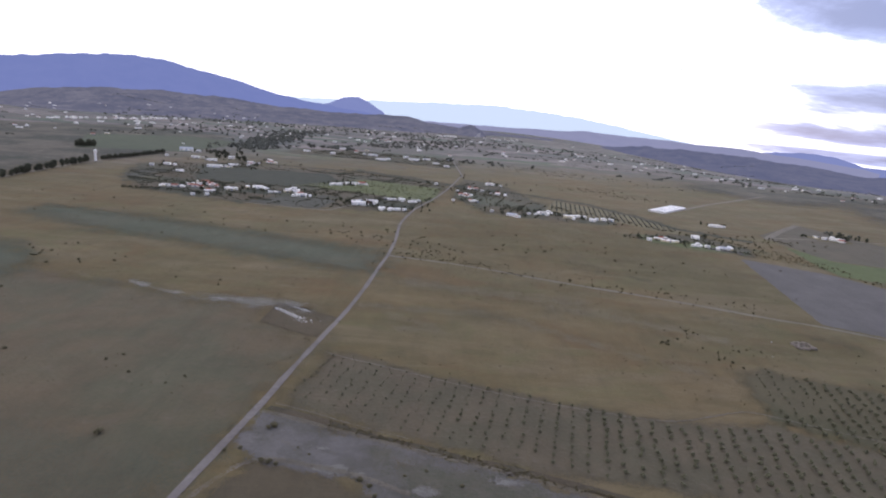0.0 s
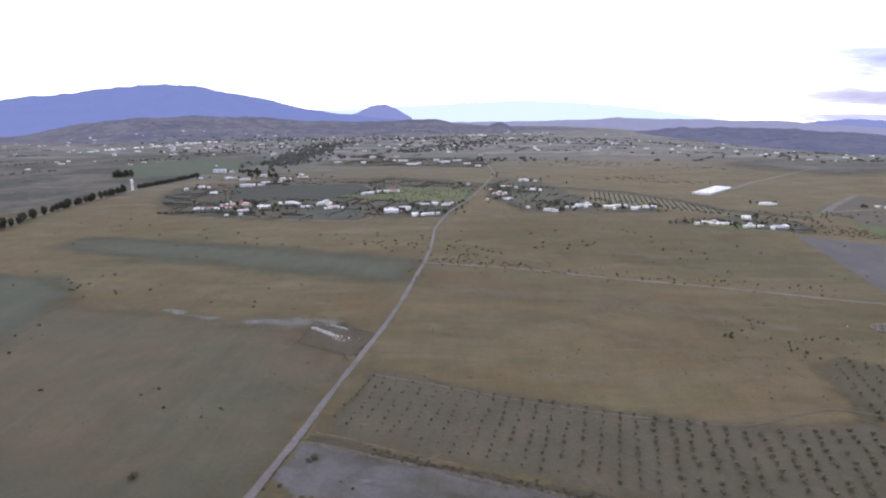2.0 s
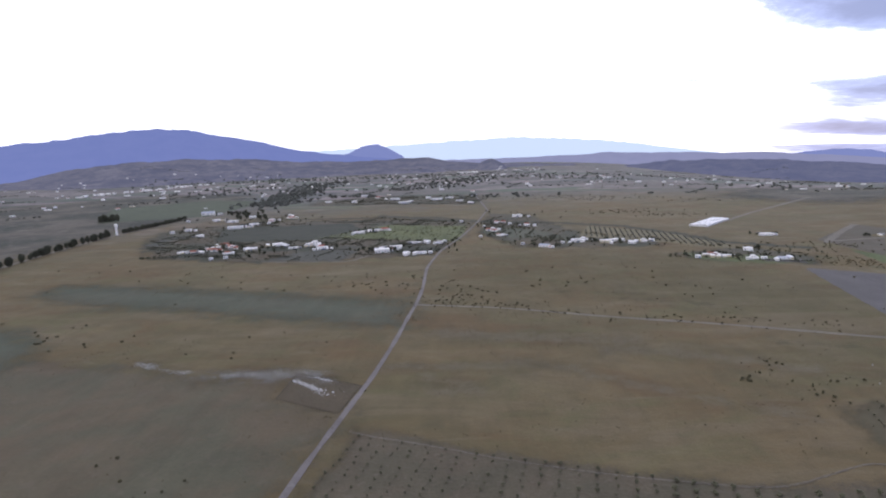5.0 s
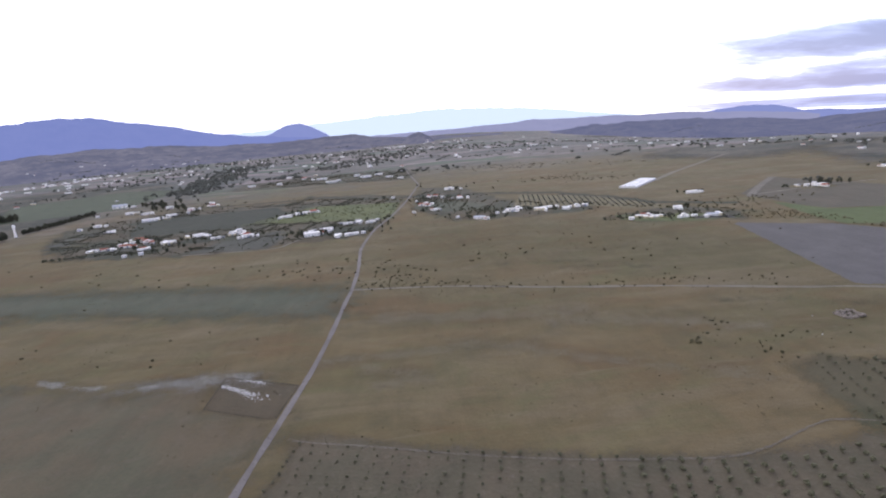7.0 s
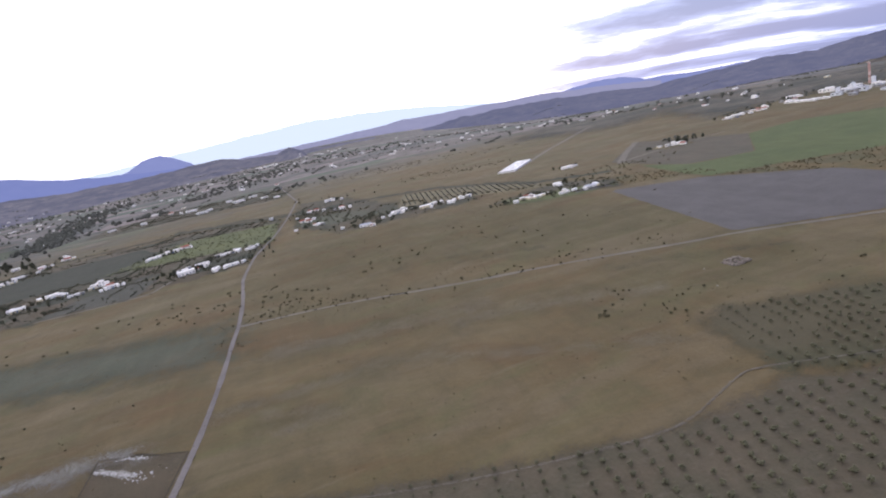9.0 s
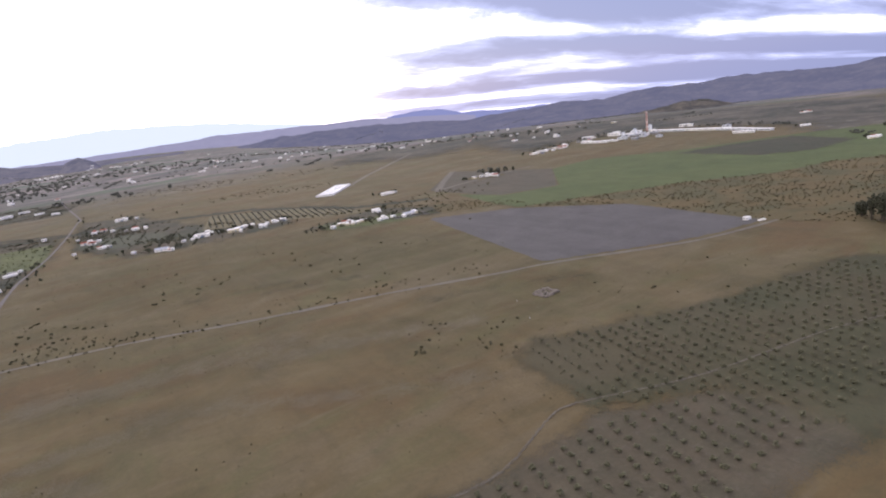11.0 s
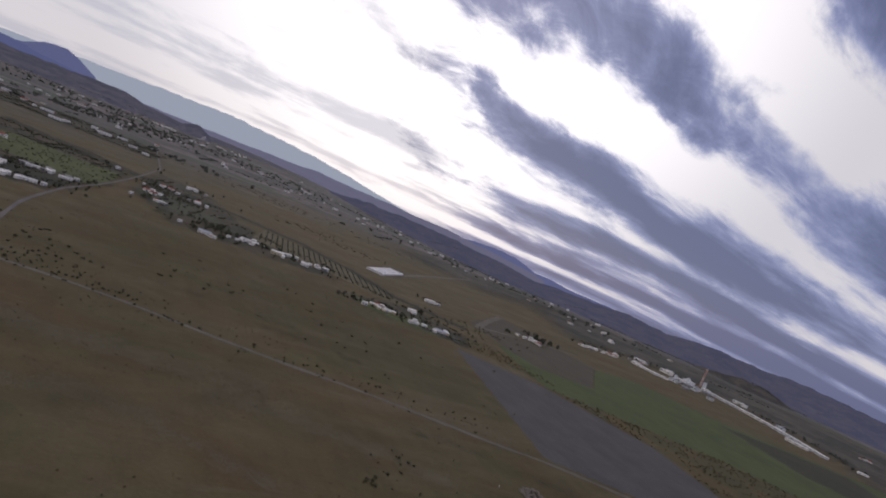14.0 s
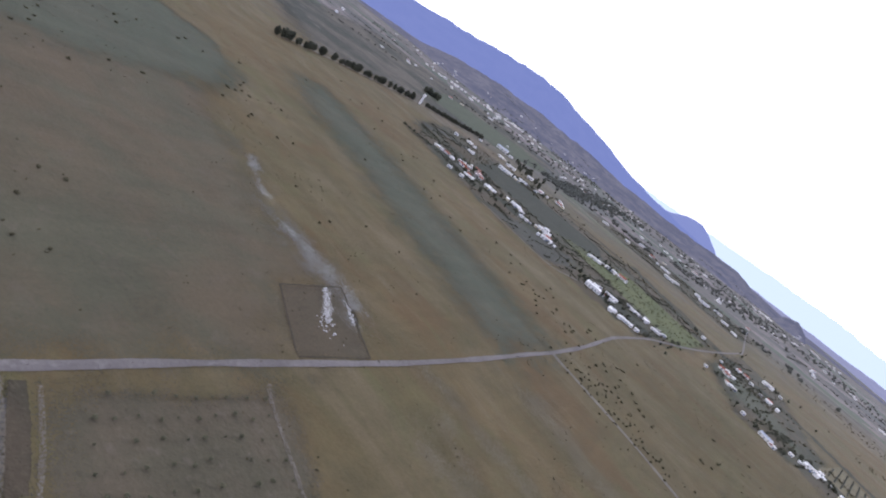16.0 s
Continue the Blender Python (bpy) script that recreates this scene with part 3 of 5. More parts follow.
    for i in range(len(fine) - 1):
        faces += [(i * k + j, i * k + j + 1, i * k + k + j + 1, i * k + k + j) for j in range(k - 1)]
    return tagged(from_arrays(name, verts, faces, mat), label, "hills", kind="structure")


# haze is painted in: bluish base tones, then the glow colour and its share
HAZEBLUE = hazed_land("haze_blue_mountain_side", rgb(0.10, 0.105, 0.16), rgb(0.16, 0.155, 0.21), rgb(0.25, 0.30, 0.66), 0.85)
HAZEPEAK = hazed_land("haze_pale_mountain_side", rgb(0.12, 0.12, 0.18), rgb(0.17, 0.17, 0.22), rgb(0.30, 0.345, 0.70), 0.85)
HAZEPALE = hazed_land("haze_faint_far_range", rgb(0.3, 0.3, 0.35), rgb(0.35, 0.35, 0.4), rgb(0.89, 1.01, 1.26), 0.94)
HAZEMAUVE = hazed_land("haze_mauve_far_hills", rgb(0.13, 0.12, 0.15), rgb(0.19, 0.17, 0.2), rgb(0.40, 0.41, 0.64), 0.75)
FOOT = hazed_land("scrubby_foothill", rgb(0.055, 0.052, 0.047), rgb(0.20, 0.172, 0.138), rgb(0.205, 0.215, 0.345), 0.58, 0.7)
HILLBROWN = hazed_land("bare_brown_hillside", rgb(0.060, 0.056, 0.044), rgb(0.150, 0.125, 0.092), rgb(0.15, 0.15, 0.19), 0.35, 0.8)
DARKRIDGE = hazed_land("dark_wooded_ridge", rgb(0.05, 0.048, 0.052), rgb(0.13, 0.115, 0.10), rgb(0.205, 0.222, 0.385), 0.62, 0.6)

ridge("backdrop_mountain", [(-75, 90), (-50, 130), (-42, 165), (-37, 196), (-34, 232), (-30.7, 258), (-27.2, 272), (-25, 268), (-22.9, 241), (-20, 185), (-16.5, 124), (-13, 80), (-10, 60), (-6, 30)], 3300, 4300, HAZEBLUE, "long mountain behind the plain, painted blue with haze", 0.1, seed=2, jags=0.25)
ridge("backdrop_peak", [(-13, 55), (-11.2, 78), (-10, 126), (-9.3, 135), (-8.5, 131), (-7.5, 104), (-6.2, 48), (-5, 5)], 3900, 4420, HAZEPEAK,
      "steep hill at the end of the mountain, painted blue with haze", 0.08, seed=3, jags=0.3)
ridge("backdrop_far", [(-30, 60), (-9, 118), (-5, 132), (0, 150), (4, 160), (8, 146), (12, 115), (16, 75), (20, 22), (24, -20)], 4300, 4600, HAZEPALE,
      "range in the far distance, painted pale with haze", 0.05, seed=4)
ridge("backdrop_hills", [(-4, 0), (-1.7, 12), (3, 10), (8, 16), (13, 27), (17.5, 17), (22, 9), (26, 0), (30, -20), (36, -60)], 3600, 4250, HAZEMAUVE,
      "low hills on the horizon, painted mauve with haze", 0.12, seed=5, base=-60)
ridge("backdrop_east", [(23, -70), (26.3, -22), (29, 0), (30.5, 7), (32.6, 2), (34.8, -46), (36.5, -50), (38.5, -64), (42.4, -66), (46, -95)], 3800, 4500, HAZEPEAK,
      "mountain in the east, painted blue with haze", 0.08, seed=6, base=-120)
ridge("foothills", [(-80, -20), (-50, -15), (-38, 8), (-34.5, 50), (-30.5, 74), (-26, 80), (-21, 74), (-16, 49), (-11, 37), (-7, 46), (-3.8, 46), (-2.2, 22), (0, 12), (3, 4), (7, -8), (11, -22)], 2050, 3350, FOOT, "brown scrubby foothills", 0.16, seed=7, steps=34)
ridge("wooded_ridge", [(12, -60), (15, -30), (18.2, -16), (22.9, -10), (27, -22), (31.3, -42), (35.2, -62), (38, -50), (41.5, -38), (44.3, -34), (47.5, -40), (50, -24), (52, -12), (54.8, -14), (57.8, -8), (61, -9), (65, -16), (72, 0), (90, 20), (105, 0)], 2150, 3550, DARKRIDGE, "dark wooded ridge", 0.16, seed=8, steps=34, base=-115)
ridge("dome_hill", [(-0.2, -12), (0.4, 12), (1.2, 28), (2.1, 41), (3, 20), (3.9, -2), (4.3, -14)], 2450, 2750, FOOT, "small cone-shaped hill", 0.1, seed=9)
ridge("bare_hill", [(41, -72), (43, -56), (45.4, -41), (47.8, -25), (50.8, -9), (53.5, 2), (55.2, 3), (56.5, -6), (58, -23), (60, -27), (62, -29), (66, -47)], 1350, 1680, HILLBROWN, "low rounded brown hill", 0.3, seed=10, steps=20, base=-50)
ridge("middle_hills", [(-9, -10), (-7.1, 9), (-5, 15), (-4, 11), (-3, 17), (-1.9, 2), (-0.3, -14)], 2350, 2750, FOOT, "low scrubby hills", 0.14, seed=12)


# ---- fields ----
SCRUB_STRIP = [(301, 436), (364, 405), (423, 373), (471, 331), (526, 317), (590, 263), (660, 235), (600, 190), (420, 178), (352, 208), (342, 240), (335, 258), (338, 320), (341, 362), (318, 408)]
field("grey_green_strip", [(-318, 440), (-320, 474), (-262, 466), (-200, 448), (-128, 429), (-41, 398), (-40, 343), (-70, 350), (-130, 370), (-205, 394), (-262, 410)],
      GREYGREEN, 0.05, "long grey-green crop strip", 24)
field("olive_rise", [(-12, 422), (143.6, 359.1), (231, 327), (234, 453), (173, 542), (62, 574), (-22, 541)], OLIVEGRASS, 0.03, "olive-green rough grass", 45.0, 6.0)
field("olive_slope", [(16.7, 348.3), (113.9, 311.7), (239, 275), (232, 229), (125.7, 268.5), (36.2, 303.7)], OLIVEGRASS, 0.03, "olive-green grass below the track", 30.0, 5.0)
field("grey_green_plot", [(-219, 221), (-213, 240), (-215, 256), (-224, 300), (-230, 322), (-260, 351), (-311, 362), (-360, 334), (-360, 194)], GREYGREEN, 0.05,
      "grey-green crop plot", 16)
field("dull_west", [(-68, 100), (-62.5, 145), (-57, 200), (-53, 232), (-81, 249), (-82, 270), (-105, 268), (-164, 288), (-219, 300), (-300, 240), (-330, 0), (-84, 0)], DULLGREEN, 0.03, "dull mauve-brown rough grass", 16, 5.0)
field("green_west", [(-300, 192), (-200, 172), (-138, 160), (-104, 151.5), (-65, 145), (-68, 118), (-74, 60), (-300, 20)], HAZEGREEN, 0.045, "grey-green crop beside the road", 14.0, 4.0)
field("grove_soil", [(112, 654), (136, 735), (205, 670), (240, 595), (228, 563), (181, 606)], PALESOIL, 0.055, "pale soil between olive rows", 3.0)
field("house_pad", [(233, 512), (259, 502), (255, 490), (228, 499)], GRAVEL, 0.07, "pale gravel pad by a house", 1.5, 2.0)
field("grey_field", [(243, 472), (297, 436), (341, 362), (338, 318), (334, 262), (303, 266), (273, 276), (212, 309)], PLOUGHED, 0.06, "bare grey ploughed field", 2.0)
field("green_field", [(318, 545), (325, 514), (331, 489), (381, 472), (452, 556), (516, 561), (580, 492), (690, 430), (770, 365), (760, 290), (660, 245), (590, 261), (526, 315), (471, 329), (423, 371), (364, 403), (302, 434), (303, 462)], GREEN, 0.06, "bright green crop field", 3.0)
field("dark_field", [(558, 480), (613, 460), (676, 424), (650, 352), (584, 357), (552, 390)], DARKFIELD, 0.07, "dark green field", 8.0)
field("brown_field", [(320, 594), (412, 688), (430, 619), (454, 558), (381, 474), (331, 492), (325, 516)], FALLOW, 0.05, "brown tilled field", 3.0)
field("scrub_strip", SCRUB_STRIP, SCRUBLAND, 0.045, "rough scrubby strip", 5.0)
field("scrub_corner", [(285, 531), (300, 512), (319, 462), (318, 440), (287, 467), (262, 479), (270, 505)], SCRUBLAND, 0.05, "rough scrubby corner", 4.0)
field("village_gardens", [(-308, 590), (-239, 565), (-189, 552), (-117, 548), (-100, 569), (-37, 565), (-19, 642), (2, 786), (-55, 855), (-162, 868), (-316, 871), (-403, 793),
      (-366, 671)], GARDEN, 0.04, "dark garden plots among the houses", 14.0, 6.0)
field("row_gardens", [(10, 695), (47, 599), (89, 589), (171, 583), (192, 642), (126, 660), (108, 725), (79, 871), (27, 896)], GARDEN, 0.04, "dark garden plots behind the houses", 12.0, 6.0)
field("far_gardens", [(-292, 1109), (-110, 1081), (11, 1049), (28, 1152), (13, 1256), (-176, 1277), (-296, 1224)], GARDEN, 0.045, "dark plots of a far hamlet", 14.0, 8.0)
field("yard_gardens", [(175, 542), (184, 510), (217, 499), (262, 485), (275, 504), (249, 562), (219, 561)], GARDEN, 0.04, "dark plots round the houses", 8.0, 4.0)
field("dark_crop", [(-330, 818), (-165, 830), (-125, 746), (-150, 690), (-213, 682), (-288, 686)], DARKGREEN, 0.06, "dark green crop behind the houses", 3.0)
field("green_meadow", [(-177, 696), (-108, 799), (-4, 765), (-14, 642), (-103, 676)], MEADOW, 0.06, "bright green meadow among houses", 5.0)
field("grey_plot", [(-187, 559), (-118, 550), (-110, 607), (-144, 619), (-189, 593)], PLOTGREY, 0.06, "small grey-green tilled plot", 2.5)
field("scrub_plain", [(-775, 707), (-459, 579), (-480, 722), (-472, 885), (-449, 1040), (-500, 1420), (-760, 1560), (-1050, 1300)], DARKSCRUB, 0.03, "dark scrubby plain beyond the tree row", 40.0, 16.0)
field("west_meadow", [(-568, 924), (-423, 981), (-412, 1240), (-560, 1330), (-700, 1180)], FARMEADOW, 0.06, "green field beyond the tree row", 8.0, 10.0)
field("house_garden", [(16, 756), (81, 710), (101, 644), (43, 657), (11, 706)], GREYGREEN, 0.05, "dark garden among the houses", 8.0)
field("house_yard", [(183, 546), (243, 523), (263, 493), (227, 490), (182, 517)], MEADOW, 0.05, "green yard round the houses", 8.0)
field("weed_belt", [(-132, 922), (-15, 830), (47, 796), (115, 777), (176, 734), (219, 660), (239, 602), (297, 555), (292, 544), (232, 591), (210, 652), (168, 722), (108, 764), (42, 783), (-20, 810), (-138, 900)], DARKWEED, 0.06,
      "dark belt of weeds along a ditch", 6.0, category="weeds")
field("weed_line", [(-316, 911), (-162, 893), (-54, 879), (12, 821), (9, 812), (-58, 867), (-166, 880), (-318, 899)], DARKWEED, 0.06, "dark weedy line behind the meadow", 7.0, category="weeds")
field("heap_plot", [(-81, 250), (-80, 277), (-49, 262), (-53, 235)], BROWN, 0.05, "square brown plot with low earth edges", 3.0, 2.0)
field("gravel_yard", [(-57, 171), (-42, 166.5), (-23, 159.5), (-4, 153), (22, 143.5), (45, 135), (70, 120), (60, 106), (-3, 110), (-14, 128), (-20, 136), (-30, 139), (-44, 142), (-50, 143), (-57, 148), (-60, 155)], GRAVEL, 0.06,
      "grey gravel yard beside the road", 4.0, 2.5, "gravel")
field("orchard_ground", [(-51.4, 176.7), (-43.1, 223.1), (-19.7, 213.5), (28.6, 196.9), (79.4, 182.9), (120.4, 186), (154.9, 169.3), (164.3, 133.1), (93, 138.7), (36.4, 145)], ORCHARD, 0.04,
      "bare brown orchard soil", 6.0)
field("orchard_grass", [(122.3, 188.2), (126.7, 231.5), (140.3, 236.3), (216, 211), (292, 198), (319, 139), (234, 96), (154.4, 133.1), (152.8, 171.3)], GREENORCHARD, 0.045,
      "grassy soil of the far orchard", 6.0)
field("dirt_mound", [(-60, 121), (-57, 132), (-51, 140), (-44, 141), (-34, 139), (-24, 136), (-16, 128), (-12, 114), (-56, 106)], BROWN, 0.055, "brown earth bank", 6.0, 2.5)
field("weedy_gravel", [(-18, 152), (-2, 148), (20, 142), (45, 132), (66, 116), (30, 106), (4, 112), (-6, 130), (-14, 143)], WEEDYGRAVEL, 0.07, "rough weedy gravel", 6.0, 2.0, "gravel")
for name, line in (("earth_edge", [(-81, 250), (-80, 277)]), ("earth_rim", [(-80, 277), (-49, 262)]), ("earth_side", [(-49, 262), (-53, 236)]), ("earth_foot", [(-54, 236), (-81, 250)])):
    ribbon(name, line, 0.55, DITCH, 0.09, "low dark earth edge of the plot", "bank")
for name, (x, y), r in (("pale_debris", (-28, 141), 2.4), ("pale_spill", (-22, 139), 1.8), ("pale_heap", (-3, 134), 2.0), ("pale_gap", (20, 141), 1.8), ("pale_strip", (-8, 146), 1.4), ("pale_edge", (-34, 151), 1.6)):
    field(name, [(x - 2 * r, y), (x, y - r), (x + 2 * r, y - 0.5 * r), (x + r, y + r)], DEBRIS, 0.09, "pale broken gravel and debris", 2.0, 0.8, "gravel")
field("east_scrub", [(560, 730), (640, 742), (760, 720), (800, 640), (780, 480), (700, 400), (800, 330), (980, 330), (1180, 560), (1150, 900), (900, 1080), (640, 960)], DARKSCRUB, 0.03,
      "dark scrubby land behind the factory", 40.0, 16.0)
field("north_scrub", [(420, 1050), (520, 900), (640, 960), (900, 1080), (820, 1250), (560, 1250)], DARKSCRUB, 0.03, "dark scrubby plain with bare patches", 60.0, 20.0)
# shade between the ruined walls, painted as a dark sheet on the ground
field("ruin_floor", [(176, 268), (182, 267.5), (182, 274), (176.5, 274)], DARKWEED, 0.06, "dark patch painted as shade inside the ruined walls", 1.5, 1.0, "weeds")
field("farmyard", [(380, 590), (415, 586), (415, 612), (380, 616)], SCRUBLAND, 0.07, "bare farmyard", 5.0)
field("chalk_band", [(-120, 275), (-102, 280), (-84, 281), (-69, 277), (-65, 271), (-84, 275.5), (-102, 275)], CHALK, 0.08, "pale chalky patch", 4.0, 2.0, "soil")
field("chalk_scar", [(-165, 297), (-150, 289), (-140, 284), (-130, 282), (-131, 280), (-146, 283), (-163, 293)], CHALK, 0.08, "thin chalky scar", 3.0, 2.0, "soil")
field("chalk_fan", [(-128, 274), (-112, 279.5), (-95, 282.5), (-80, 281), (-66, 275), (-60, 268), (-66, 268.5), (-80, 270.5), (-92, 269), (-112, 271)], CHALKFAN, 0.07, "pale dusty fan of chalk", 7.0, 2.5, "soil")
field("chalk_core", [(-80.5, 269), (-78.3, 270), (-70, 263.4), (-63.5, 258), (-64.5, 256.4), (-71.2, 260.6)], CHALKWHITE, 0.10, "white chalk under the rubble", 1.2, 0.8, "soil")
field("chalk_bar", [(-73, 273), (-67.5, 271.4), (-62, 268), (-62.5, 267), (-68, 269.8)], CHALKWHITE, 0.10, "white chalk bar outside the plot", 1.2, 0.8, "soil")
for name, line, wide, mat in (("pale_wash", [(11, 290.3), (38.6, 277.2), (58.7, 262.1), (96.1, 235.9), (117, 226.8)], 5, WASH), ("pale_streak", [(-43.6, 282.5), (-1.5, 283.2), (43.5, 279.3)], 4, WASH),
                              ("pale_patch", [(-27.3, 258.1), (-11.7, 254.6), (1.9, 256.4)], 4, WASH), ("pale_scar", [(-29.8, 277.6), (-15.9, 267.2), (-2.1, 257.5)], 4, WASH),
                              ("pale_bank", [(55.7, 304.2), (95.1, 293.6), (145, 269.4)], 7, WASH), ("pale_rise", [(-21.9, 332.5), (26.4, 321.6), (84.9, 311.4)], 8, WASH),
                              ("weedy_streak", [(91.4, 396.6), (114.8, 387.6), (138.3, 376.5)], 2, DARKWASH), ("weedy_line", [(37, 422), (76.1, 417.5), (105.6, 406.7)], 1.5, DARKWASH),
                              ("weedy_rise", [(143, 307.9), (183, 292.5), (210, 275)], 1.5, DARKWASH)):
    field(name, [(x, y + wide) for x, y in line] + [(x, y - wide) for x, y in line[::-1]], mat, 0.03, "soft streak of worn grass" if mat is WASH else "streak of dark weeds",
          6.0, 2.5, "grass")

# ---- roads and tracks ----
ribbon("road_main", [(-70, 92), (-66, 118), (-62.5, 143), (-58, 175), (-55, 202), (-50.5, 236), (-45.5, 275), (-41.5, 322), (-39, 365), (-37, 393), (-36, 440), (-37, 480), (-37, 516), (-30, 586),
       (-22, 626), (-8, 695), (8, 800), (22, 915), (26, 955), (18, 1130), (12, 1290)], 2.05, ROAD, 0.12, "pale gravel road across the plain")
ribbon("road_side", [(-37, 391), (18, 378), (75, 355), (130, 336), (185, 313), (215, 302), (272, 271), (303, 261), (337, 255)], 2.6, TRACK, 0.11,
       "straight pale dirt track")
ribbon("road_path", [(-46, 221), (-41, 218), (-18, 210), (8, 200), (35, 191.5), (60, 186), (77, 183.5), (88, 185), (100, 190), (110, 194), (120, 194), (158, 179), (214, 167), (256, 151)], 0.95, FAINTTRACK, 0.10, "narrow curved dirt track along the orchard")
ribbon("road_yard", [(-56.5, 170), (-41, 165.3), (-23, 159), (-6, 153.7), (10, 148.6), (26, 143.6), (48, 135), (80, 118), (130, 98)], 1.7, FAINTTRACK, 0.10, "pale track along the gravel yard")
ribbon("road_bank", [(-63, 112), (-61, 124), (-56, 136), (-51, 142), (-44, 143.5), (-36, 142), (-28, 140.5), (-19, 138), (-6, 132)], 1.9, FAINTTRACK, 0.10, "small dirt track round the bank")
ribbon("ditch", [(-55, 172.5), (-42, 168.5), (-24, 161.8), (-8, 156.5), (8, 151.4), (24, 147), (48, 139), (100, 122)], 2.4, DITCH, 0.095, "dark weedy ditch", "ditch")
ribbon("ditch_edge", [(-53.5, 175.5), (-41, 171.5), (-26, 165.5), (-8, 159.4)], 0.7, FAINTTRACK, 0.09, "thin pale edge of the ditch", "bank")
ribbon("track_shed", [(300, 744), (359, 815), (436, 895), (541, 1007)], 5.0, TRACK, 0.10, "pale track from the long shed")
ribbon("track_strip", [(319, 576), (359, 627), (411, 686)], 6.0, TRACK, 0.10, "grey strip road between fields")
ribbon("track_farm", [(329, 584), (400, 599), (466, 603)], 3.0, TRACK, 0.10, "track to the farm")
ribbon("track_west", [(-436, 529), (-448, 642), (-454, 741), (-446, 839), (-423, 943), (-386, 1062)], 5.0, TRACK, 0.10, "track beside the tree row")
ribbon("track_highway", [(-1300, 1350), (-1000, 1640), (-900, 1850), (-700, 2150), (-300, 2500)], 16, TRACK, 0.3, "pale far road", "road")
ribbon("track_plot", [(-190, 555), (-117, 547), (-100, 567), (-85, 607)], 2.4, TRACK, 0.10, "track round the tilled plot")


# ---- houses ----
def house_window(root, x, y, z, turn, w=1.2, h=1.2):
    bm = bmesh.new()
    for dx, dz, sx, sz in ((0, h / 2 + 0.05, w + 0.2, 0.1), (0, -h / 2 - 0.05, w + 0.3, 0.1), (-w / 2 - 0.05, 0, 0.1, h), (w / 2 + 0.05, 0, 0.1, h)):
        block(bm, dx, 0, dz - sz / 2, sx, 0.16, sz)
    frame_ = part("window", bm, FRAME, root)
    frame_.matrix_basis = pose(x, y, z, 0, 0, turn)
    bm = bmesh.new()
    block(bm, 0, 0, -h / 2, w, 0.06, h)
    part("pane", bm, PANE, frame_)


def house_door(root, x, y, turn, w=1.1, h=2.1):
    bm = bmesh.new()
    block(bm, 0, 0, 0, w, 0.12, h)
    block(bm, 0, -0.03, h, w + 0.3, 0.2, 0.12)
    part("door", bm, DOOR, root).matrix_basis = pose(x, y, 0, 0, 0, turn)


def flat_roof(root, cx, cy, z, sx, sy, mat):
    """A roof slab inside a low parapet."""
    bm = bmesh.new()
    block(bm, cx, cy, z, sx - 0.5, sy - 0.5, 0.12)
    part("roof", bm, mat, root)
    bm = bmesh.new()
    for ox, oy, wx, wy in ((0, sy / 2 - 0.12, sx, 0.24), (0, -sy / 2 + 0.12, sx, 0.24), (sx / 2 - 0.12, 0, 0.24, sy - 0.48), (-sx / 2 + 0.12, 0, 0.24, sy - 0.48)):
        block(bm, cx + ox, cy + oy, z, wx, wy, 0.55)
    part("parapet", bm, WHITE, root)


def openings(root, sx, sy, count, z=1.6):
    for k in range(count):
        x = -sx / 2 + sx * (k + 0.5) / count
        if k == count // 2:
            house_door(root, x, -sy / 2 - 0.03, 0)
        else:
            house_window(root, x, -sy / 2 - 0.03, z, 0)
        house_window(root, x, sy / 2 + 0.03, z, 180)
    house_window(root, sx / 2 + 0.03, 0, z, 90)
    house_window(root, -sx / 2 - 0.03, 0, z, -90)


def house_flat(label, sx, sy, h, wall=WHITE, roof=ROOFWHITE, upper=None, count=3, wing=None):
    root = tagged(new("house"), label, "house")
    bm = bmesh.new()
    block(bm, 0, 0, -0.3, sx, sy, h + 0.3, bevel=0.06)
    part("wall", bm, wall, root)
    flat_roof(root, 0, 0, h, sx, sy, roof)
    openings(root, sx, sy, count)
    if upper:
        ux, uy, uh, ox = upper
        bm = bmesh.new()
        block(bm, ox, 0, h + 0.1, ux, uy, uh, bevel=0.06)
        part("upper_storey", bm, wall, root)
        flat_roof(root, ox, 0, h + 0.1 + uh, ux, uy, roof)
        house_window(root, ox - ux / 4, -uy / 2 - 0.03, h + 1.7, 0)
        house_window(root, ox + ux / 4, -uy / 2 - 0.03, h + 1.7, 0)
    if wing:
        wx, wy, wh, ox, oy = wing
        bm = bmesh.new()
        block(bm, ox, oy, -0.3, wx, wy, wh + 0.3, bevel=0.06)
        part("wing", bm, wall, root)
        flat_roof(root, ox, oy, wh, wx, wy, roof)
    return root


def house_court(label, sx, sy, h):
    """Rooms on three sides of a walled yard."""
    root = tagged(new("house"), label, "house")
    for cx, cy, wx, wy, wh in ((0, sy / 2 - 2.2, sx, 4.4, h), (-sx / 2 + 2, -2.2, 4, sy - 4.4, h * 0.85), (sx / 2 - 2, -2.2, 4, sy - 4.4, h * 0.92)):
        bm = bmesh.new()
        block(bm, cx, cy, -0.3, wx, wy, wh + 0.3, bevel=0.06)
        part("wall", bm, WHITE, root)
        flat_roof(root, cx, cy, wh, wx, wy, ROOFWHITE)
    for cx, wx in ((-sx / 4 - 0.2, sx / 2 - 5), (sx / 4 + 0.6, sx / 2 - 6)):
        bm = bmesh.new()
        block(bm, cx, -sy / 2 + 0.2, -0.3, wx, 0.3, 2.3, bevel=0.04)
        part("yard_wall", bm, WHITE, root)
    for x in (-sx / 4, 0, sx / 4):
        house_window(root, x, sy / 2 - 4.43, 1.6, 0)
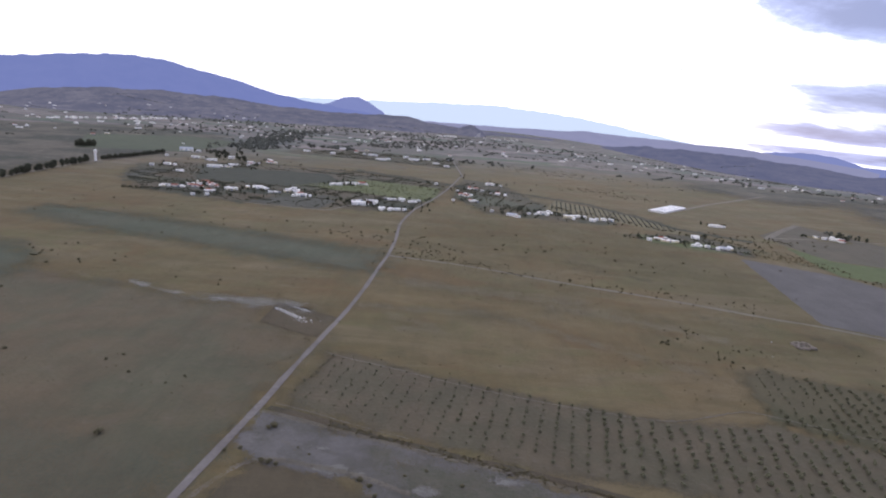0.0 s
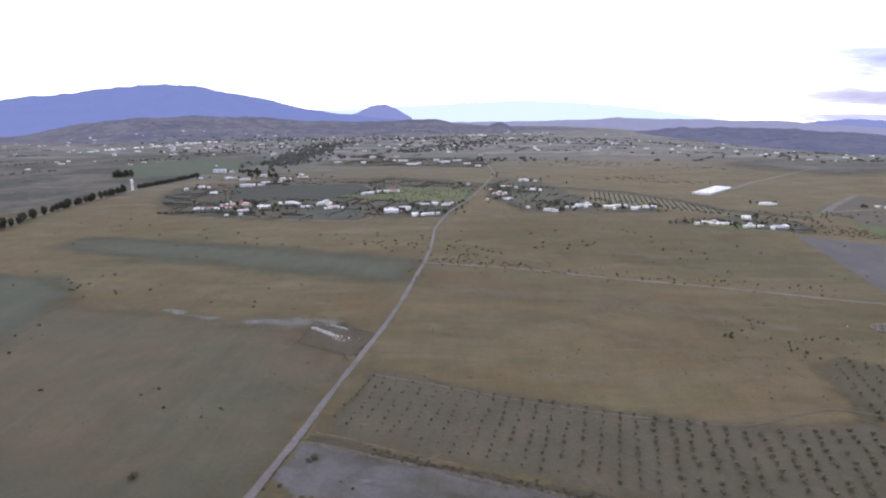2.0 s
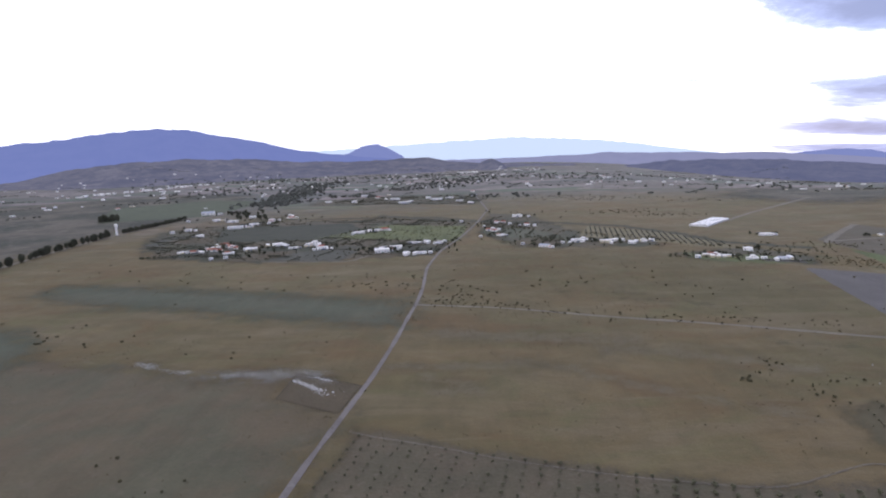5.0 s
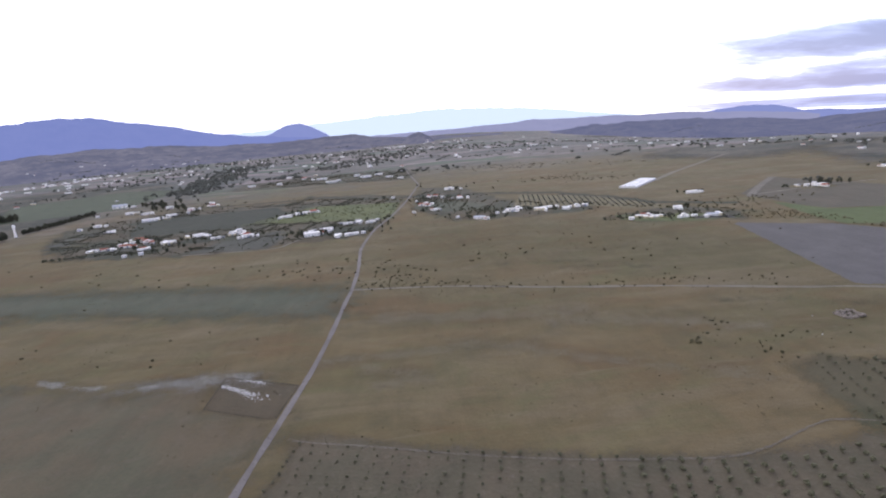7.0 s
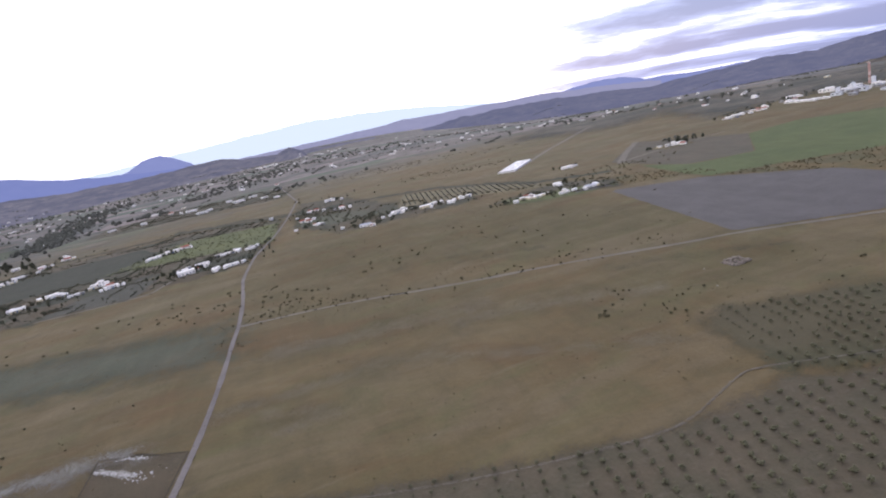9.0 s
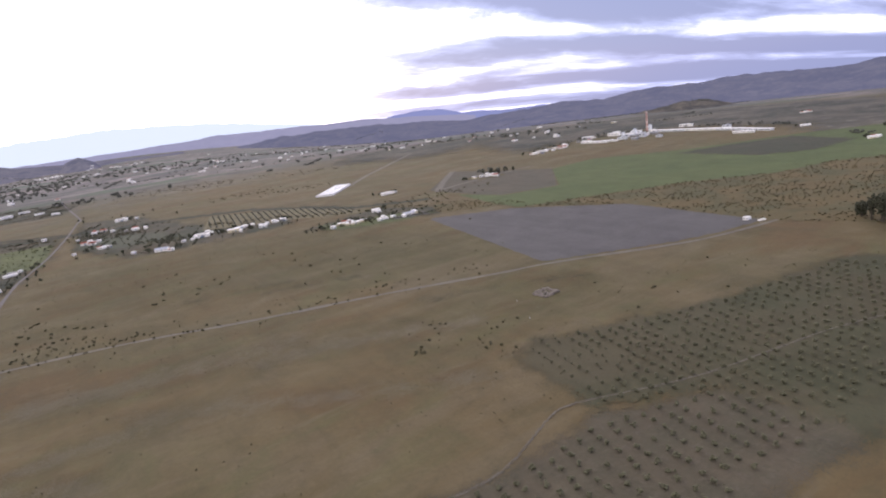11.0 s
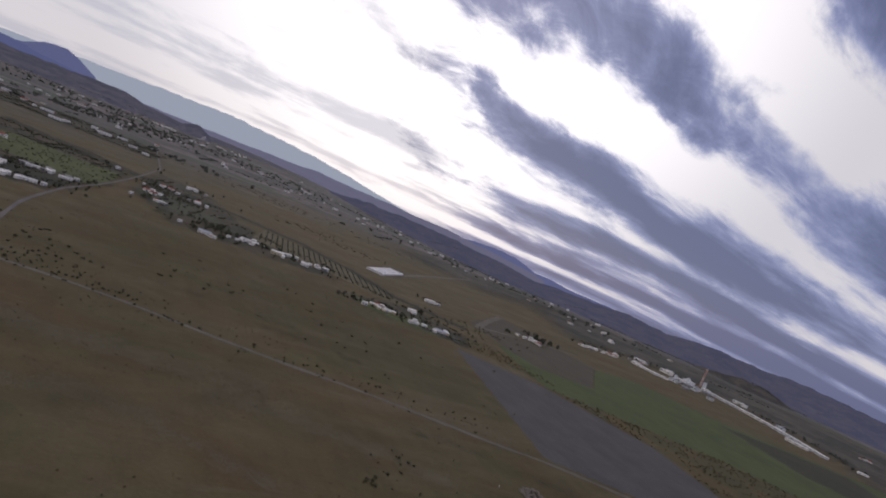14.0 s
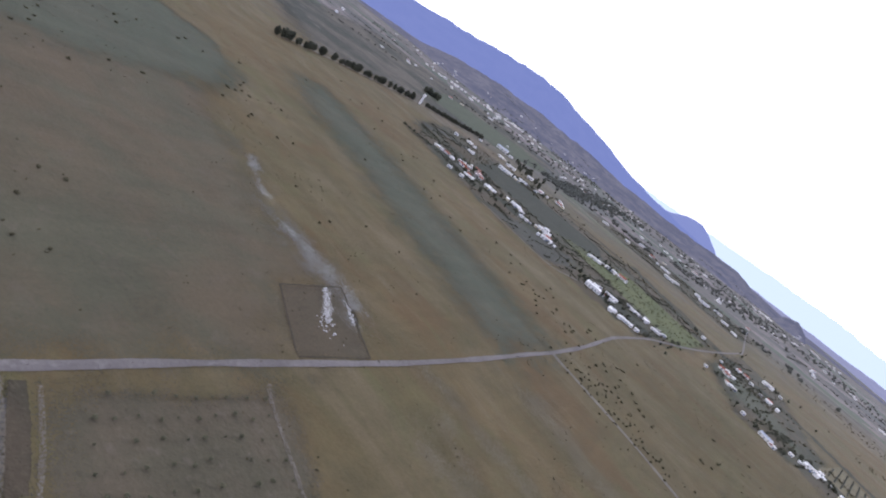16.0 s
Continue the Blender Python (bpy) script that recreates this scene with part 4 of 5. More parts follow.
    house_door(root, sx / 8, sy / 2 - 4.43, 0)
    bm = bmesh.new()
    block(bm, 0.3, -sy / 2 + 0.2, 0, 2.2, 0.12, 2.0)
    part("gate", bm, DOOR, root)
    return root


def house_gable(label, sx, sy, h, wall=WHITE, roof=TILE, rise=2.0):
    root = tagged(new("house"), label, "house")
    bm = bmesh.new()
    block(bm, 0, 0, -0.3, sx, sy, h + 0.3)
    for e in (-1, 1):
        v = [bm.verts.new((e * (sx / 2), y, z)) for y, z in ((-sy / 2, h), (sy / 2, h), (0, h + rise * 0.93))]
        bm.faces.new(v if e > 0 else v[::-1])
    part("wall", bm, wall, root)
    bm = bmesh.new()
    for e in (-1, 1):
        q = [(-sx / 2 - 0.4, e * (sy / 2 + 0.5), h - 0.25), (sx / 2 + 0.4, e * (sy / 2 + 0.5), h - 0.25), (sx / 2 + 0.4, 0, h + rise), (-sx / 2 - 0.4, 0, h + rise)]
        lo, hi = [bm.verts.new(c) for c in q], [bm.verts.new((c[0], c[1], c[2] + 0.18)) for c in q]
        bm.faces.new(hi), bm.faces.new(lo[::-1])
        for k in range(4):
            bm.faces.new((lo[k], lo[(k + 1) % 4], hi[(k + 1) % 4], hi[k]))
    bmesh.ops.recalc_face_normals(bm, faces=bm.faces)
    part("roof", bm, roof, root)
    openings(root, sx, sy, 3)
    return root


def house_far(label, sx, sy, h, wall=WHITE, roof=ROOFWHITE, rise=0.0, upper=0.0):
    """A far house: walls, roof and door."""
    root = tagged(new("outbuilding" if "outbuilding" in label else "house"), label, "outbuilding" if "outbuilding" in label else "house")
    bm = bmesh.new()
    block(bm, 0, 0, -0.6, sx, sy, h + 0.6, bevel=0.05)
    if upper:
        block(bm, -sx * 0.15, 0, h, sx * 0.5, sy * 0.8, upper, bevel=0.05)
    part("wall", bm, wall, root)
    bm = bmesh.new()
    if rise:
        q = [bm.verts.new((x * (sx / 2 + 0.3), y, z)) for x in (-1, 1) for y, z in ((-sy / 2 - 0.4, h - 0.1), (sy / 2 + 0.4, h - 0.1), (0, h + rise))]
        bm.faces.new(q[:3][::-1]), bm.faces.new(q[3:]), bm.faces.new((q[0], q[3], q[5], q[2])), bm.faces.new((q[1], q[2], q[5], q[4])), bm.faces.new((q[0], q[1], q[4], q[3]))
        bmesh.ops.recalc_face_normals(bm, faces=bm.faces)
    else:
        block(bm, 0, 0, h, sx + 0.3, sy + 0.3, 0.3)
        if upper:
            block(bm, -sx * 0.15, 0, h + upper, sx * 0.5 + 0.3, sy * 0.8 + 0.3, 0.3)
    part("roof", bm, roof, root)
    house_door(root, sx * 0.12, -sy / 2 - 0.03, 0, 1.3, 2.1)
    return root


HOUSES = {
    "cube": house_flat("white flat-roofed single-storey house", 12, 10, 3.6),
    "two": house_flat("white two-storey house with a roof terrace", 13, 11, 3.5, upper=(7.5, 8, 3.1, -2.0)),
    "long": house_flat("long low white house", 21, 8, 3.4, count=5),
    "wing": house_flat("white flat-roofed house with a side wing", 14, 9, 3.7, wing=(7, 8, 3.0, 6.5, -6.5)),
    "cream": house_flat("cream-walled flat-roofed village house", 17, 9, 3.7, CREAM, ROOFWHITE, count=4),
    "pink": house_flat("pale pink house with an upper storey", 13, 10, 3.6, PINK, ROOFWHITE, upper=(7, 7, 3.0, 1.5)),
    "red": house_gable("white house with a red tiled roof", 13, 9, 3.3),
    "grey": house_gable("house with a pale blue-grey pitched roof", 17, 9, 3.4, WHITE, ROOFGREY, 1.7),
    "raw": house_flat("unfinished grey concrete house", 10, 9, 3.3, CONCRETE, CONCRETE),
    "shed": house_far("small white outbuilding beside a house", 7, 4.5, 2.6),
    "store": house_far("low cream-walled outbuilding by a house", 10, 4, 2.4, CREAM),
    "rawshed": house_far("small bare concrete outbuilding", 6, 5, 2.6, CONCRETE, CONCRETE),
    "tileshed": house_far("small outbuilding with a red tiled roof", 7, 5, 2.4, WHITE, TILE, 1.3),
    "farcube": house_far("far white flat-roofed house", 11, 9, 3.6),
    "farlong": house_far("far long low white house", 20, 8, 3.4),
    "fartwo": house_far("far white two-storey house", 13, 10, 3.5, upper=3.0),
    "farcream": house_far("far cream-walled village house", 14, 9, 3.5, CREAM),
    "farred": house_far("far white house with a red tiled roof", 13, 9, 3.2, WHITE, TILE, 2.0),
    "block": house_flat("large white flat-roofed house with a row of windows", 20, 11, 4.4, count=5),
    "court": house_court("white house round a walled yard", 20, 15, 3.5),
    "hut": house_flat("small white flat-roofed outbuilding", 6, 5, 2.7, count=2),
}


yards = random.Random(77)
HOMES = []


def street(group, rows):
    """Places houses: (kind, x, y, turn, scale) rows."""
    for kind, x, y, turn, scale in rows:
        HOMES.append((x, y))
        tagged(put(HOUSES[kind], x, y, turn, ground_height(x, y), scale * 0.58), group=group)
        if y < 1000 and kind != "hut":
            # outbuildings crowd round each house
            for _ in range(yards.choice((1, 2, 2, 3))):
                a, d = yards.uniform(0, 6.28), yards.uniform(8.5, 13) * scale * 0.8
                ox, oy = x + d * math.cos(a), y + 0.75 * d * math.sin(a)
                tagged(put(HOUSES[yards.choice(("shed", "shed", "store", "rawshed", "tileshed"))], ox, oy, turn + yards.choice((0, 90)) + yards.gauss(0, 6),
                           ground_height(ox, oy), yards.uniform(0.5, 0.85)), group=group)


street("houses west of the road", [
    ("block", -86, 591, 12, 1.2), ("long", -75, 615, 8, 1.0), ("cube", -89, 609, 10, 0.8), ("hut", -71, 601, 5, 1.0), ("cube", -61, 577, 12, 0.9),
    ("long", -48, 577, 10, 0.9), ("hut", -39, 579, 10, 1.1), ("long", -57, 639, 15, 0.8), ("cube", -46, 643, 10, 0.9), ("long", -34, 635, 20, 0.8),
    ("hut", -28, 645, 20, 1.0)])
street("houses round the meadow", [
    ("court", -117, 740, 15, 1.1), ("red", -105, 750, 25, 1.1), ("long", -132, 726, 10, 1.1), ("hut", -138, 719, 12, 1.2), ("wing", -204, 647, 30, 1.3),
    ("two", -162, 644, 15, 1.2), ("court", -150, 619, 20, 1.0), ("red", -154, 632, 10, 0.8), ("long", -182, 627, 15, 0.8), ("cube", -172, 650, 10, 0.8),
    ("long", -226, 626, 15, 1.1)])
street("houses with red roofs", [
    ("red", -266, 660, 20, 1.0), ("red", -257, 649, 60, 0.9), ("pink", -250, 637, 10, 0.9), ("cube", -267, 645, 15, 0.8), ("red", -282, 619, 10, 0.8),
    ("cube", -273, 617, 12, 0.7), ("red", -271, 631, 30, 0.7), ("red", -258, 626, 15, 0.7), ("hut", -276, 637, 0, 1.0), ("long", -240, 602, 15, 0.8), ("hut", -233, 579, 20, 1.2), ("hut", -245, 574, 20, 1.1),
    ("raw", -294, 620, 10, 0.8)])
street("houses behind the dark crop", [
    ("cube", -370, 797, 10, 1.1), ("wing", -329, 738, 20, 0.9), ("long", -312, 808, 15, 1.5), ("cube", -304, 819, 15, 1.1), ("long", -299, 844, 20, 1.1),
    ("cube", -333, 935, 15, 1.3), ("cube", -287, 885, 25, 1.3), ("two", -273, 933, 10, 1.0), ("hut", -381, 776, 10, 1.4), ("hut", -281, 853, 10, 1.2),
    ("red", -267, 916, 15, 1.0), ("long", -345, 886, 15, 1.2), ("grey", -432, 1004, 15, 2.0), ("long", -414, 1000, 20, 1.2), ("cube", -376, 905, 12, 1.2), ("hut", -420, 905, 10, 1.3)])
street("houses east of the road", [
    ("court", 64, 851, -10, 1.1), ("cube", 67, 751, -5, 1.0), ("cube", 33, 785, -5, 0.9), ("two", 26, 719, -12, 0.9), ("wing", 33, 676, 35, 0.8),
    ("hut", 48, 771, -10, 1.2), ("hut", 10, 671, 0, 1.0), ("hut", -12, 808, 0, 1.3), ("hut", 50, 614, 0, 1.0), ("hut", 79, 844, 10, 1.0), ("hut", 16, 756, 0, 0.9)])
street("houses along the olive rows", [
    ("grey", 69, 597, -25, 1.0), ("hut", 75, 590, -20, 1.1), ("hut", 89, 616, -15, 1.0), ("court", 105, 622, -15, 1.1), ("two", 112, 626, -15, 0.9),
    ("cream", 130, 612, -15, 1.1), ("long", 145, 621, -15, 0.9), ("cube", 153, 603, -15, 1.0), ("hut", 159, 611, -15, 1.1), ("two", 167, 612, -15, 0.7)])
street("houses by the grey field", [
    ("cube", 238, 551, -15, 1.0), ("two", 225, 511, -10, 0.75), ("hut", 220, 509, -10, 1.0), ("grey", 245, 505, -12, 0.9), ("cream", 195, 528, -20, 0.8),
    ("pink", 200, 526, -20, 0.8), ("hut", 185, 522, -15, 1.2), ("cube", 206, 523, -15, 0.7), ("long", 290, 628, -10, 1.0), ("hut", 293, 628, -10, 1.4)])
street("farm buildings", [("two", 400, 600, -30, 0.9), ("grey", 406, 596, 10, 0.65), ("cream", 386, 606, 70, 0.5), ("hut", 393, 603, 10, 1.1)])
street("houses beside the factory", [
    ("farcube", 543, 685, -20, 1.1), ("farlong", 562, 690, -25, 1.0), ("farcream", 589, 694, -20, 1.0), ("farred", 600, 690, -15, 1.0), ("farlong", 684, 726, -30, 1.4), ("fartwo", 612, 700, -20, 1.0),
    ("farcube", 736, 716, -30, 1.5), ("shed", 575, 684, -20, 1.2), ("farcube", 655, 705, -25, 0.9)])
street("houses in the eastern plain", [
    ("farlong", 764, 455, -40, 0.9), ("farcube", 655, 337, -30, 0.6), ("farlong", 749, 357, -30, 0.8), ("farcube", 923, 535, -40, 0.9), ("shed", 668, 340, -30, 0.8)])
street("houses along the far road", [
    ("long", -270, 1173, 15, 1.1), ("cube", -217, 1159, 10, 1.4), ("long", -119, 1109, 10, 1.5), ("long", -144, 1190, 15, 1.5), ("long", -61, 1157, 20, 1.6),
    ("cube", -80, 1204, 10, 1.4), ("grey", 7, 1224, 5, 1.4), ("wing", 1, 1079, 5, 1.0), ("long", -38, 1191, 15, 1.2), ("cube", -108, 1129, 15, 1.2),
    ("red", -185, 1245, 15, 1.2), ("long", -18, 1122, 10, 1.0)])


def far_houses():
    """Villages scattered over the far plain and the foot of the hills."""
    rng, rest = random.Random(11), []
    kinds = ["farcube", "farlong", "fartwo", "farcream", "farcube", "farlong", "farred", "shed"]
    # belts: bearing from and to, distance from and to, how many
    for b0, b1, r0, r1, count in ((-36, -18, 1750, 2000, 20), (-30, -5, 1500, 2200, 24), (-26, -4, 1150, 1600, 7), (-20, 2, 1250, 1700, 14), (-46, -30, 1300, 1900, 14), (-8, 6, 1900, 2400, 16), (4, 24, 1900, 2700, 10),
                                  (24, 42, 1150, 1700, 18), (38, 50, 1000, 1300, 10), (-3, 24, 1400, 1900, 22), (-40, -16, 2150, 2700, 18), (10, 34, 1500, 1900, 8), (-1.5, 0.8, 2250, 2420, 16), (2.4, 6.5, 2350, 2650, 16), (-24, -12, 1900, 2600, 14)):
        for _ in range(count):
            b, r = radians(rng.uniform(b0, b1)), rng.uniform(r0, r1)
            x, y = 10 + r * math.sin(b), 60 + r * math.cos(b)
            kind, turn, size = rng.choice(kinds), rng.uniform(-30, 40), rng.uniform(0.38, 0.75)
            if r < 1450:
                tagged(put(HOUSES[kind], x, y, turn, land_height(x, y) - 0.2, size), group="far village houses")
            else:
                rest.append((x, y, radians(turn), size, kind))
    for t in np.linspace(0, 1, 34):
        x, y = -1010 + 120 * t + rng.gauss(0, 16), 1600 + 520 * t + rng.gauss(0, 12)
        rest.append((x, y, radians(rng.uniform(-60, -40)), rng.uniform(0.5, 1.1), rng.choice(kinds)))
    # the farthest villages: walls with their flat roofs, and tiled roofs
    walls, tiles = bmesh.new(), bmesh.new()
    for x, y, turn, size, kind in rest:
        z, long = land_height(x, y), 20 if kind == "farlong" else 12
        block(walls, x, y, z - 1, long * size, 8.5 * size, 3.5 * size + 1, turn)
        if kind == "fartwo":
            block(walls, x, y, z + 3.5 * size, 6 * size, 6 * size, 3 * size, turn)
        roof = tiles if kind == "farred" else walls
        block(roof, x, y, z + 3.5 * size, (long + 0.6) * size, 9 * size, 0.4 * size, turn)
        if kind == "farred":
            block(roof, x, y, z + 3.9 * size, (long + 0.4) * size, 5 * size, 0.7 * size, turn)
    tagged(part("far_village", walls, WHITE), "white houses of far villages on the plain", "houses", kind="stuff")
    tagged(part("far_tiled_roofs", tiles, TILE), "red tiled roofs of far villages", "roofs", kind="stuff")


far_houses()
for pattern in HOUSES.values():
    away(pattern)


# ---- long shed, works and towers ----
def long_shed():
    root = tagged(new("greenhouse"), "long white plastic-covered greenhouse", "greenhouse")
    for k in range(4):
        bm = bmesh.new()
        rows = []
        for e in (-36, 36):
            rows.append([bm.verts.new((e, (k - 1.5) * 7.5 + 3.75 * math.cos(a), 1.3 + 1.5 * math.sin(a))) for a in np.linspace(0, math.pi, 9)])
            for v, yy in zip((0, 8), (3.75, -3.75)):
                rows[-1].insert(0 if v == 0 else len(rows[-1]), bm.verts.new((e, (k - 1.5) * 7.5 + yy, -0.2)))
        for a, b in zip(range(10), range(1, 11)):
            bm.faces.new((rows[0][a], rows[0][b], rows[1][b], rows[1][a]))
        bm.faces.new(rows[0][::-1]), bm.faces.new(rows[1])
        bmesh.ops.recalc_face_normals(bm, faces=bm.faces)
        part("span", bm, SHEETING, root)
        for x in range(-36, 37, 6):
            bm = bmesh.new()
            for a0, a1 in zip(np.linspace(0, math.pi, 9)[:-1], np.linspace(0, math.pi, 9)[1:]):
                am = (a0 + a1) / 2
                made = block(bm, 0, 0, -0.05, 0.12, 1.5, 0.1)
                bmesh.ops.transform(bm, matrix=Matrix.Translation((x, (k - 1.5) * 7.5 + 3.8 * math.cos(am), 1.33 + 1.55 * math.sin(am)))
                                    @ Matrix.Rotation(am - math.pi / 2, 4, "X"), verts=made)
            part("hoop", bm, FRAME, root)
    root.matrix_basis = pose(276, 732, 0, 0, 0, 50)
    root.scale = (1.0, 0.66, 0.9)


def works():
    root = tagged(new("factory"), "long white factory sheds in a row", "factory")
    for k, (x, y, turn, sx, sy, h) in enumerate(((640, 672, -82, 40, 7, 2.8), (700, 656, -75, 22, 9, 6), (746, 628, -86, 46, 7, 3.2), (749, 582, -90, 44, 7, 3),
                                                 (744, 538, -99, 42, 7, 3), (734, 495, -104, 40, 7, 2.8), (712, 500, -75, 24, 6, 2.8), (722, 668, -70, 14, 9, 7))):
        bm = bmesh.new()
        h *= 0.72
        block(bm, x, y, -0.3, sx, sy, h + 0.3, radians(turn), 0.1)
        hall = part("hall", bm, METAL if k % 3 else WHITE, root)
        n = max(3, int(sx / 8))
        for i in range(n):
            d = -sx / 2 + sx * (i + 0.5) / n
            c, s = math.cos(radians(turn)), math.sin(radians(turn))
            for e in (-1, 1):
                bm = bmesh.new()
                block(bm, x + c * d - s * e * (sy / 2 + 0.04), y + s * d + c * e * (sy / 2 + 0.04), h * 0.45, sx / n * 0.6, 0.1, h * 0.22, radians(turn))
                part("window", bm, PANE, hall)
        bm = bmesh.new()
        block(bm, x, y, h + 0.02, sx + 0.8, sy + 0.8, 0.35, radians(turn))
        part("roof", bm, ROOFWHITE, hall)
    mast = tagged(new("chimney_tower"), "tall faded red and white tower", "tower")
    for k in range(7):
        bm = bmesh.new()
        block(bm, 0, 0, -0.5 + 4.6 * k, 4.6 - 0.12 * k, 4.6 - 0.12 * k, 4.6, bevel=0.12)
        part("shaft", bm, TOWERPINK if k % 2 == 0 or k > 4 else PINK, mast)
    bm = bmesh.new()
    block(bm, 0, 0, 31.7, 5.2, 5.2, 1.6, bevel=0.1)
    part("head", bm, PINK, mast)
    bm = bmesh.new()
    block(bm, 0, 0, 33.3, 0.25, 0.25, 4)
    part("mast_pole", bm, FRAME, mast)
    mast.matrix_basis = pose(766, 684, 0, 0, 0, 20)
    mast.scale = (0.55, 0.55, 0.8)


def plant_hall(x, y, turn, sx, sy, h, wall, label):
    """A small flat-roofed hall of the works, with a band of windows."""
    root = tagged(new("plant_hall"), label, "building", "small halls of the works")
    bm = bmesh.new()
    block(bm, 0, 0, -0.4, sx, sy, h + 0.4, bevel=0.08)
    hall = part("wall", bm, wall, root)
    for e in (-1, 1):
        for i in range(max(2, int(sx / 5))):
            bm = bmesh.new()
            block(bm, -sx / 2 + 2.5 + 5 * i, e * (sy / 2 + 0.03), h * 0.5, 2.4, 0.1, h * 0.25)
            part("window", bm, PANE, hall)
    bm = bmesh.new()
    block(bm, 0, 0, h + 0.01, sx + 0.6, sy + 0.6, 0.4, bevel=0.05)
    block(bm, sx * 0.2, 0, h + 0.41, 2.2, 2.0, 1.1, bevel=0.05)
    part("roof", bm, ROOFWHITE if wall is WHITE else ROOFGREY, root)
    root.matrix_basis = pose(x, y, 0, 0, 0, turn)


def silo(x, y, radius, h):
    """A round metal silo with a cone roof and hoops."""
    root = tagged(new("silo"), "round pale metal silo of the works", "silo", "silos of the works")
    bm = bmesh.new()
    bmesh.ops.create_cone(bm, segments=18, radius1=radius, radius2=radius, depth=h + 0.4, cap_ends=True, matrix=Matrix.Translation((0, 0, h / 2 - 0.2)))
    part("drum", bm, METAL, root)
    bm = bmesh.new()
    bmesh.ops.create_cone(bm, segments=18, radius1=radius + 0.15, radius2=0.4, depth=radius * 0.6, cap_ends=True, matrix=Matrix.Translation((0, 0, h + radius * 0.3)))
    part("roof", bm, ROOFGREY, root)
    for k in range(3):
        bm = bmesh.new()
        bmesh.ops.create_cone(bm, segments=18, radius1=radius + 0.08, radius2=radius + 0.08, depth=0.25, cap_ends=True, matrix=Matrix.Translation((0, 0, h * (0.25 + 0.25 * k))))
        part("hoop", bm, FRAME, root)
    root.matrix_basis = pose(x, y, 0)


def works_yard():
    for x, y, turn, sx, sy, h, wall in ((672, 650, -70, 14, 8, 4.5, METAL), (684, 640, -80, 12, 9, 6, CONCRETE), (694, 634, -80, 10, 8, 7.5, METAL), (706, 642, -85, 15, 8, 5, WHITE),
                                        (718, 634, -85, 12, 7, 4, CONCRETE), (730, 645, -80, 12, 8, 6.5, WHITE), (712, 700, -70, 20, 8, 5.5, WHITE), (798, 640, -85, 22, 8, 4.5, WHITE),
                                        (690, 604, -85, 9, 6, 3.2, METAL), (664, 622, -75, 10, 6, 3.4, CONCRETE), (772, 560, -90, 11, 8, 4.6, METAL), (652, 655, -75, 26, 6, 2.2, WHITE)):
        plant_hall(x, y, turn, sx * 0.85, sy * 0.85, h * 0.7, wall, "small white hall of the works" if wall is WHITE else "small grey concrete hall of the works" if wall is CONCRETE else "small pale metal hall of the works")
    for x, y, radius, h in ((700, 652, 2.6, 10), (706, 657, 2.6, 9), (680, 656, 2.2, 8), (738, 656, 2.4, 11)):
        silo(x, y, radius, h)


def water_tower():
    root = tagged(new("water_tower"), "slim white water tower by the tree row", "tower")
    bm = bmesh.new()
    bmesh.ops.create_cone(bm, segments=16, radius1=2.2, radius2=1.7, depth=12, cap_ends=True, matrix=Matrix.Translation((0, 0, 6)))
    part("shaft", bm, WHITE, root)
    bm = bmesh.new()
    bmesh.ops.create_cone(bm, segments=20, radius1=1.8, radius2=2.7, depth=1.6, cap_ends=True, matrix=Matrix.Translation((0, 0, 12.7)))
    bmesh.ops.create_cone(bm, segments=20, radius1=2.7, radius2=2.7, depth=3, cap_ends=True, matrix=Matrix.Translation((0, 0, 15.0)))
    bmesh.ops.create_cone(bm, segments=20, radius1=2.7, radius2=0.5, depth=1.0, cap_ends=True, matrix=Matrix.Translation((0, 0, 17.0)))
    part("tank", bm, WHITE, root)
    root.matrix_basis = pose(-453, 775, 0)
    root.scale = (0.7, 0.7, 0.85)


long_shed()
works()
works_yard()
water_tower()


# ---- rubble, ruin and hut ----
def stone_mesh(seed, size):
    rng = random.Random(seed)
    bm = bmesh.new()
    for v in bmesh.ops.create_icosphere(bm, subdivisions=1, radius=size)["verts"]:
        v.co *= rng.uniform(0.65, 1.25)
        v.co.z *= 0.65
    return bm


def rubble_heap():
    rng = random.Random(5)
    root = tagged(new("rubble_heap"), "heap of white limestone rubble on bare soil", "rubble")
    first = [part("stone", stone_mesh(s, 1.0), STONE, root) for s in range(4)]
    meshes = [o.data for o in first]
    for o in first:
        bpy.data.objects.remove(o)
    # two ragged banks of stone
    for (ax, ay), (bx, by), wide, count in (((-79.5, 269), (-64, 257), 0.5, 150), ((-73, 273), (-62, 267.5), 0.45, 60), ((-68, 259), (-59, 253), 1.6, 50)):
        for _ in range(count):
            t = rng.random()
            ob = new("stone", rng.choice(meshes))
            ob.parent = root
            s = rng.uniform(0.1, 0.3) if rng.random() < 0.75 else rng.uniform(0.3, 0.6)
            ob.matrix_basis = pose(ax + (bx - ax) * t + rng.gauss(0, wide), ay + (by - ay) * t + rng.gauss(0, wide), s * 0.2, 0, 0, rng.uniform(0, 360)) @ Matrix.Scale(s, 4)


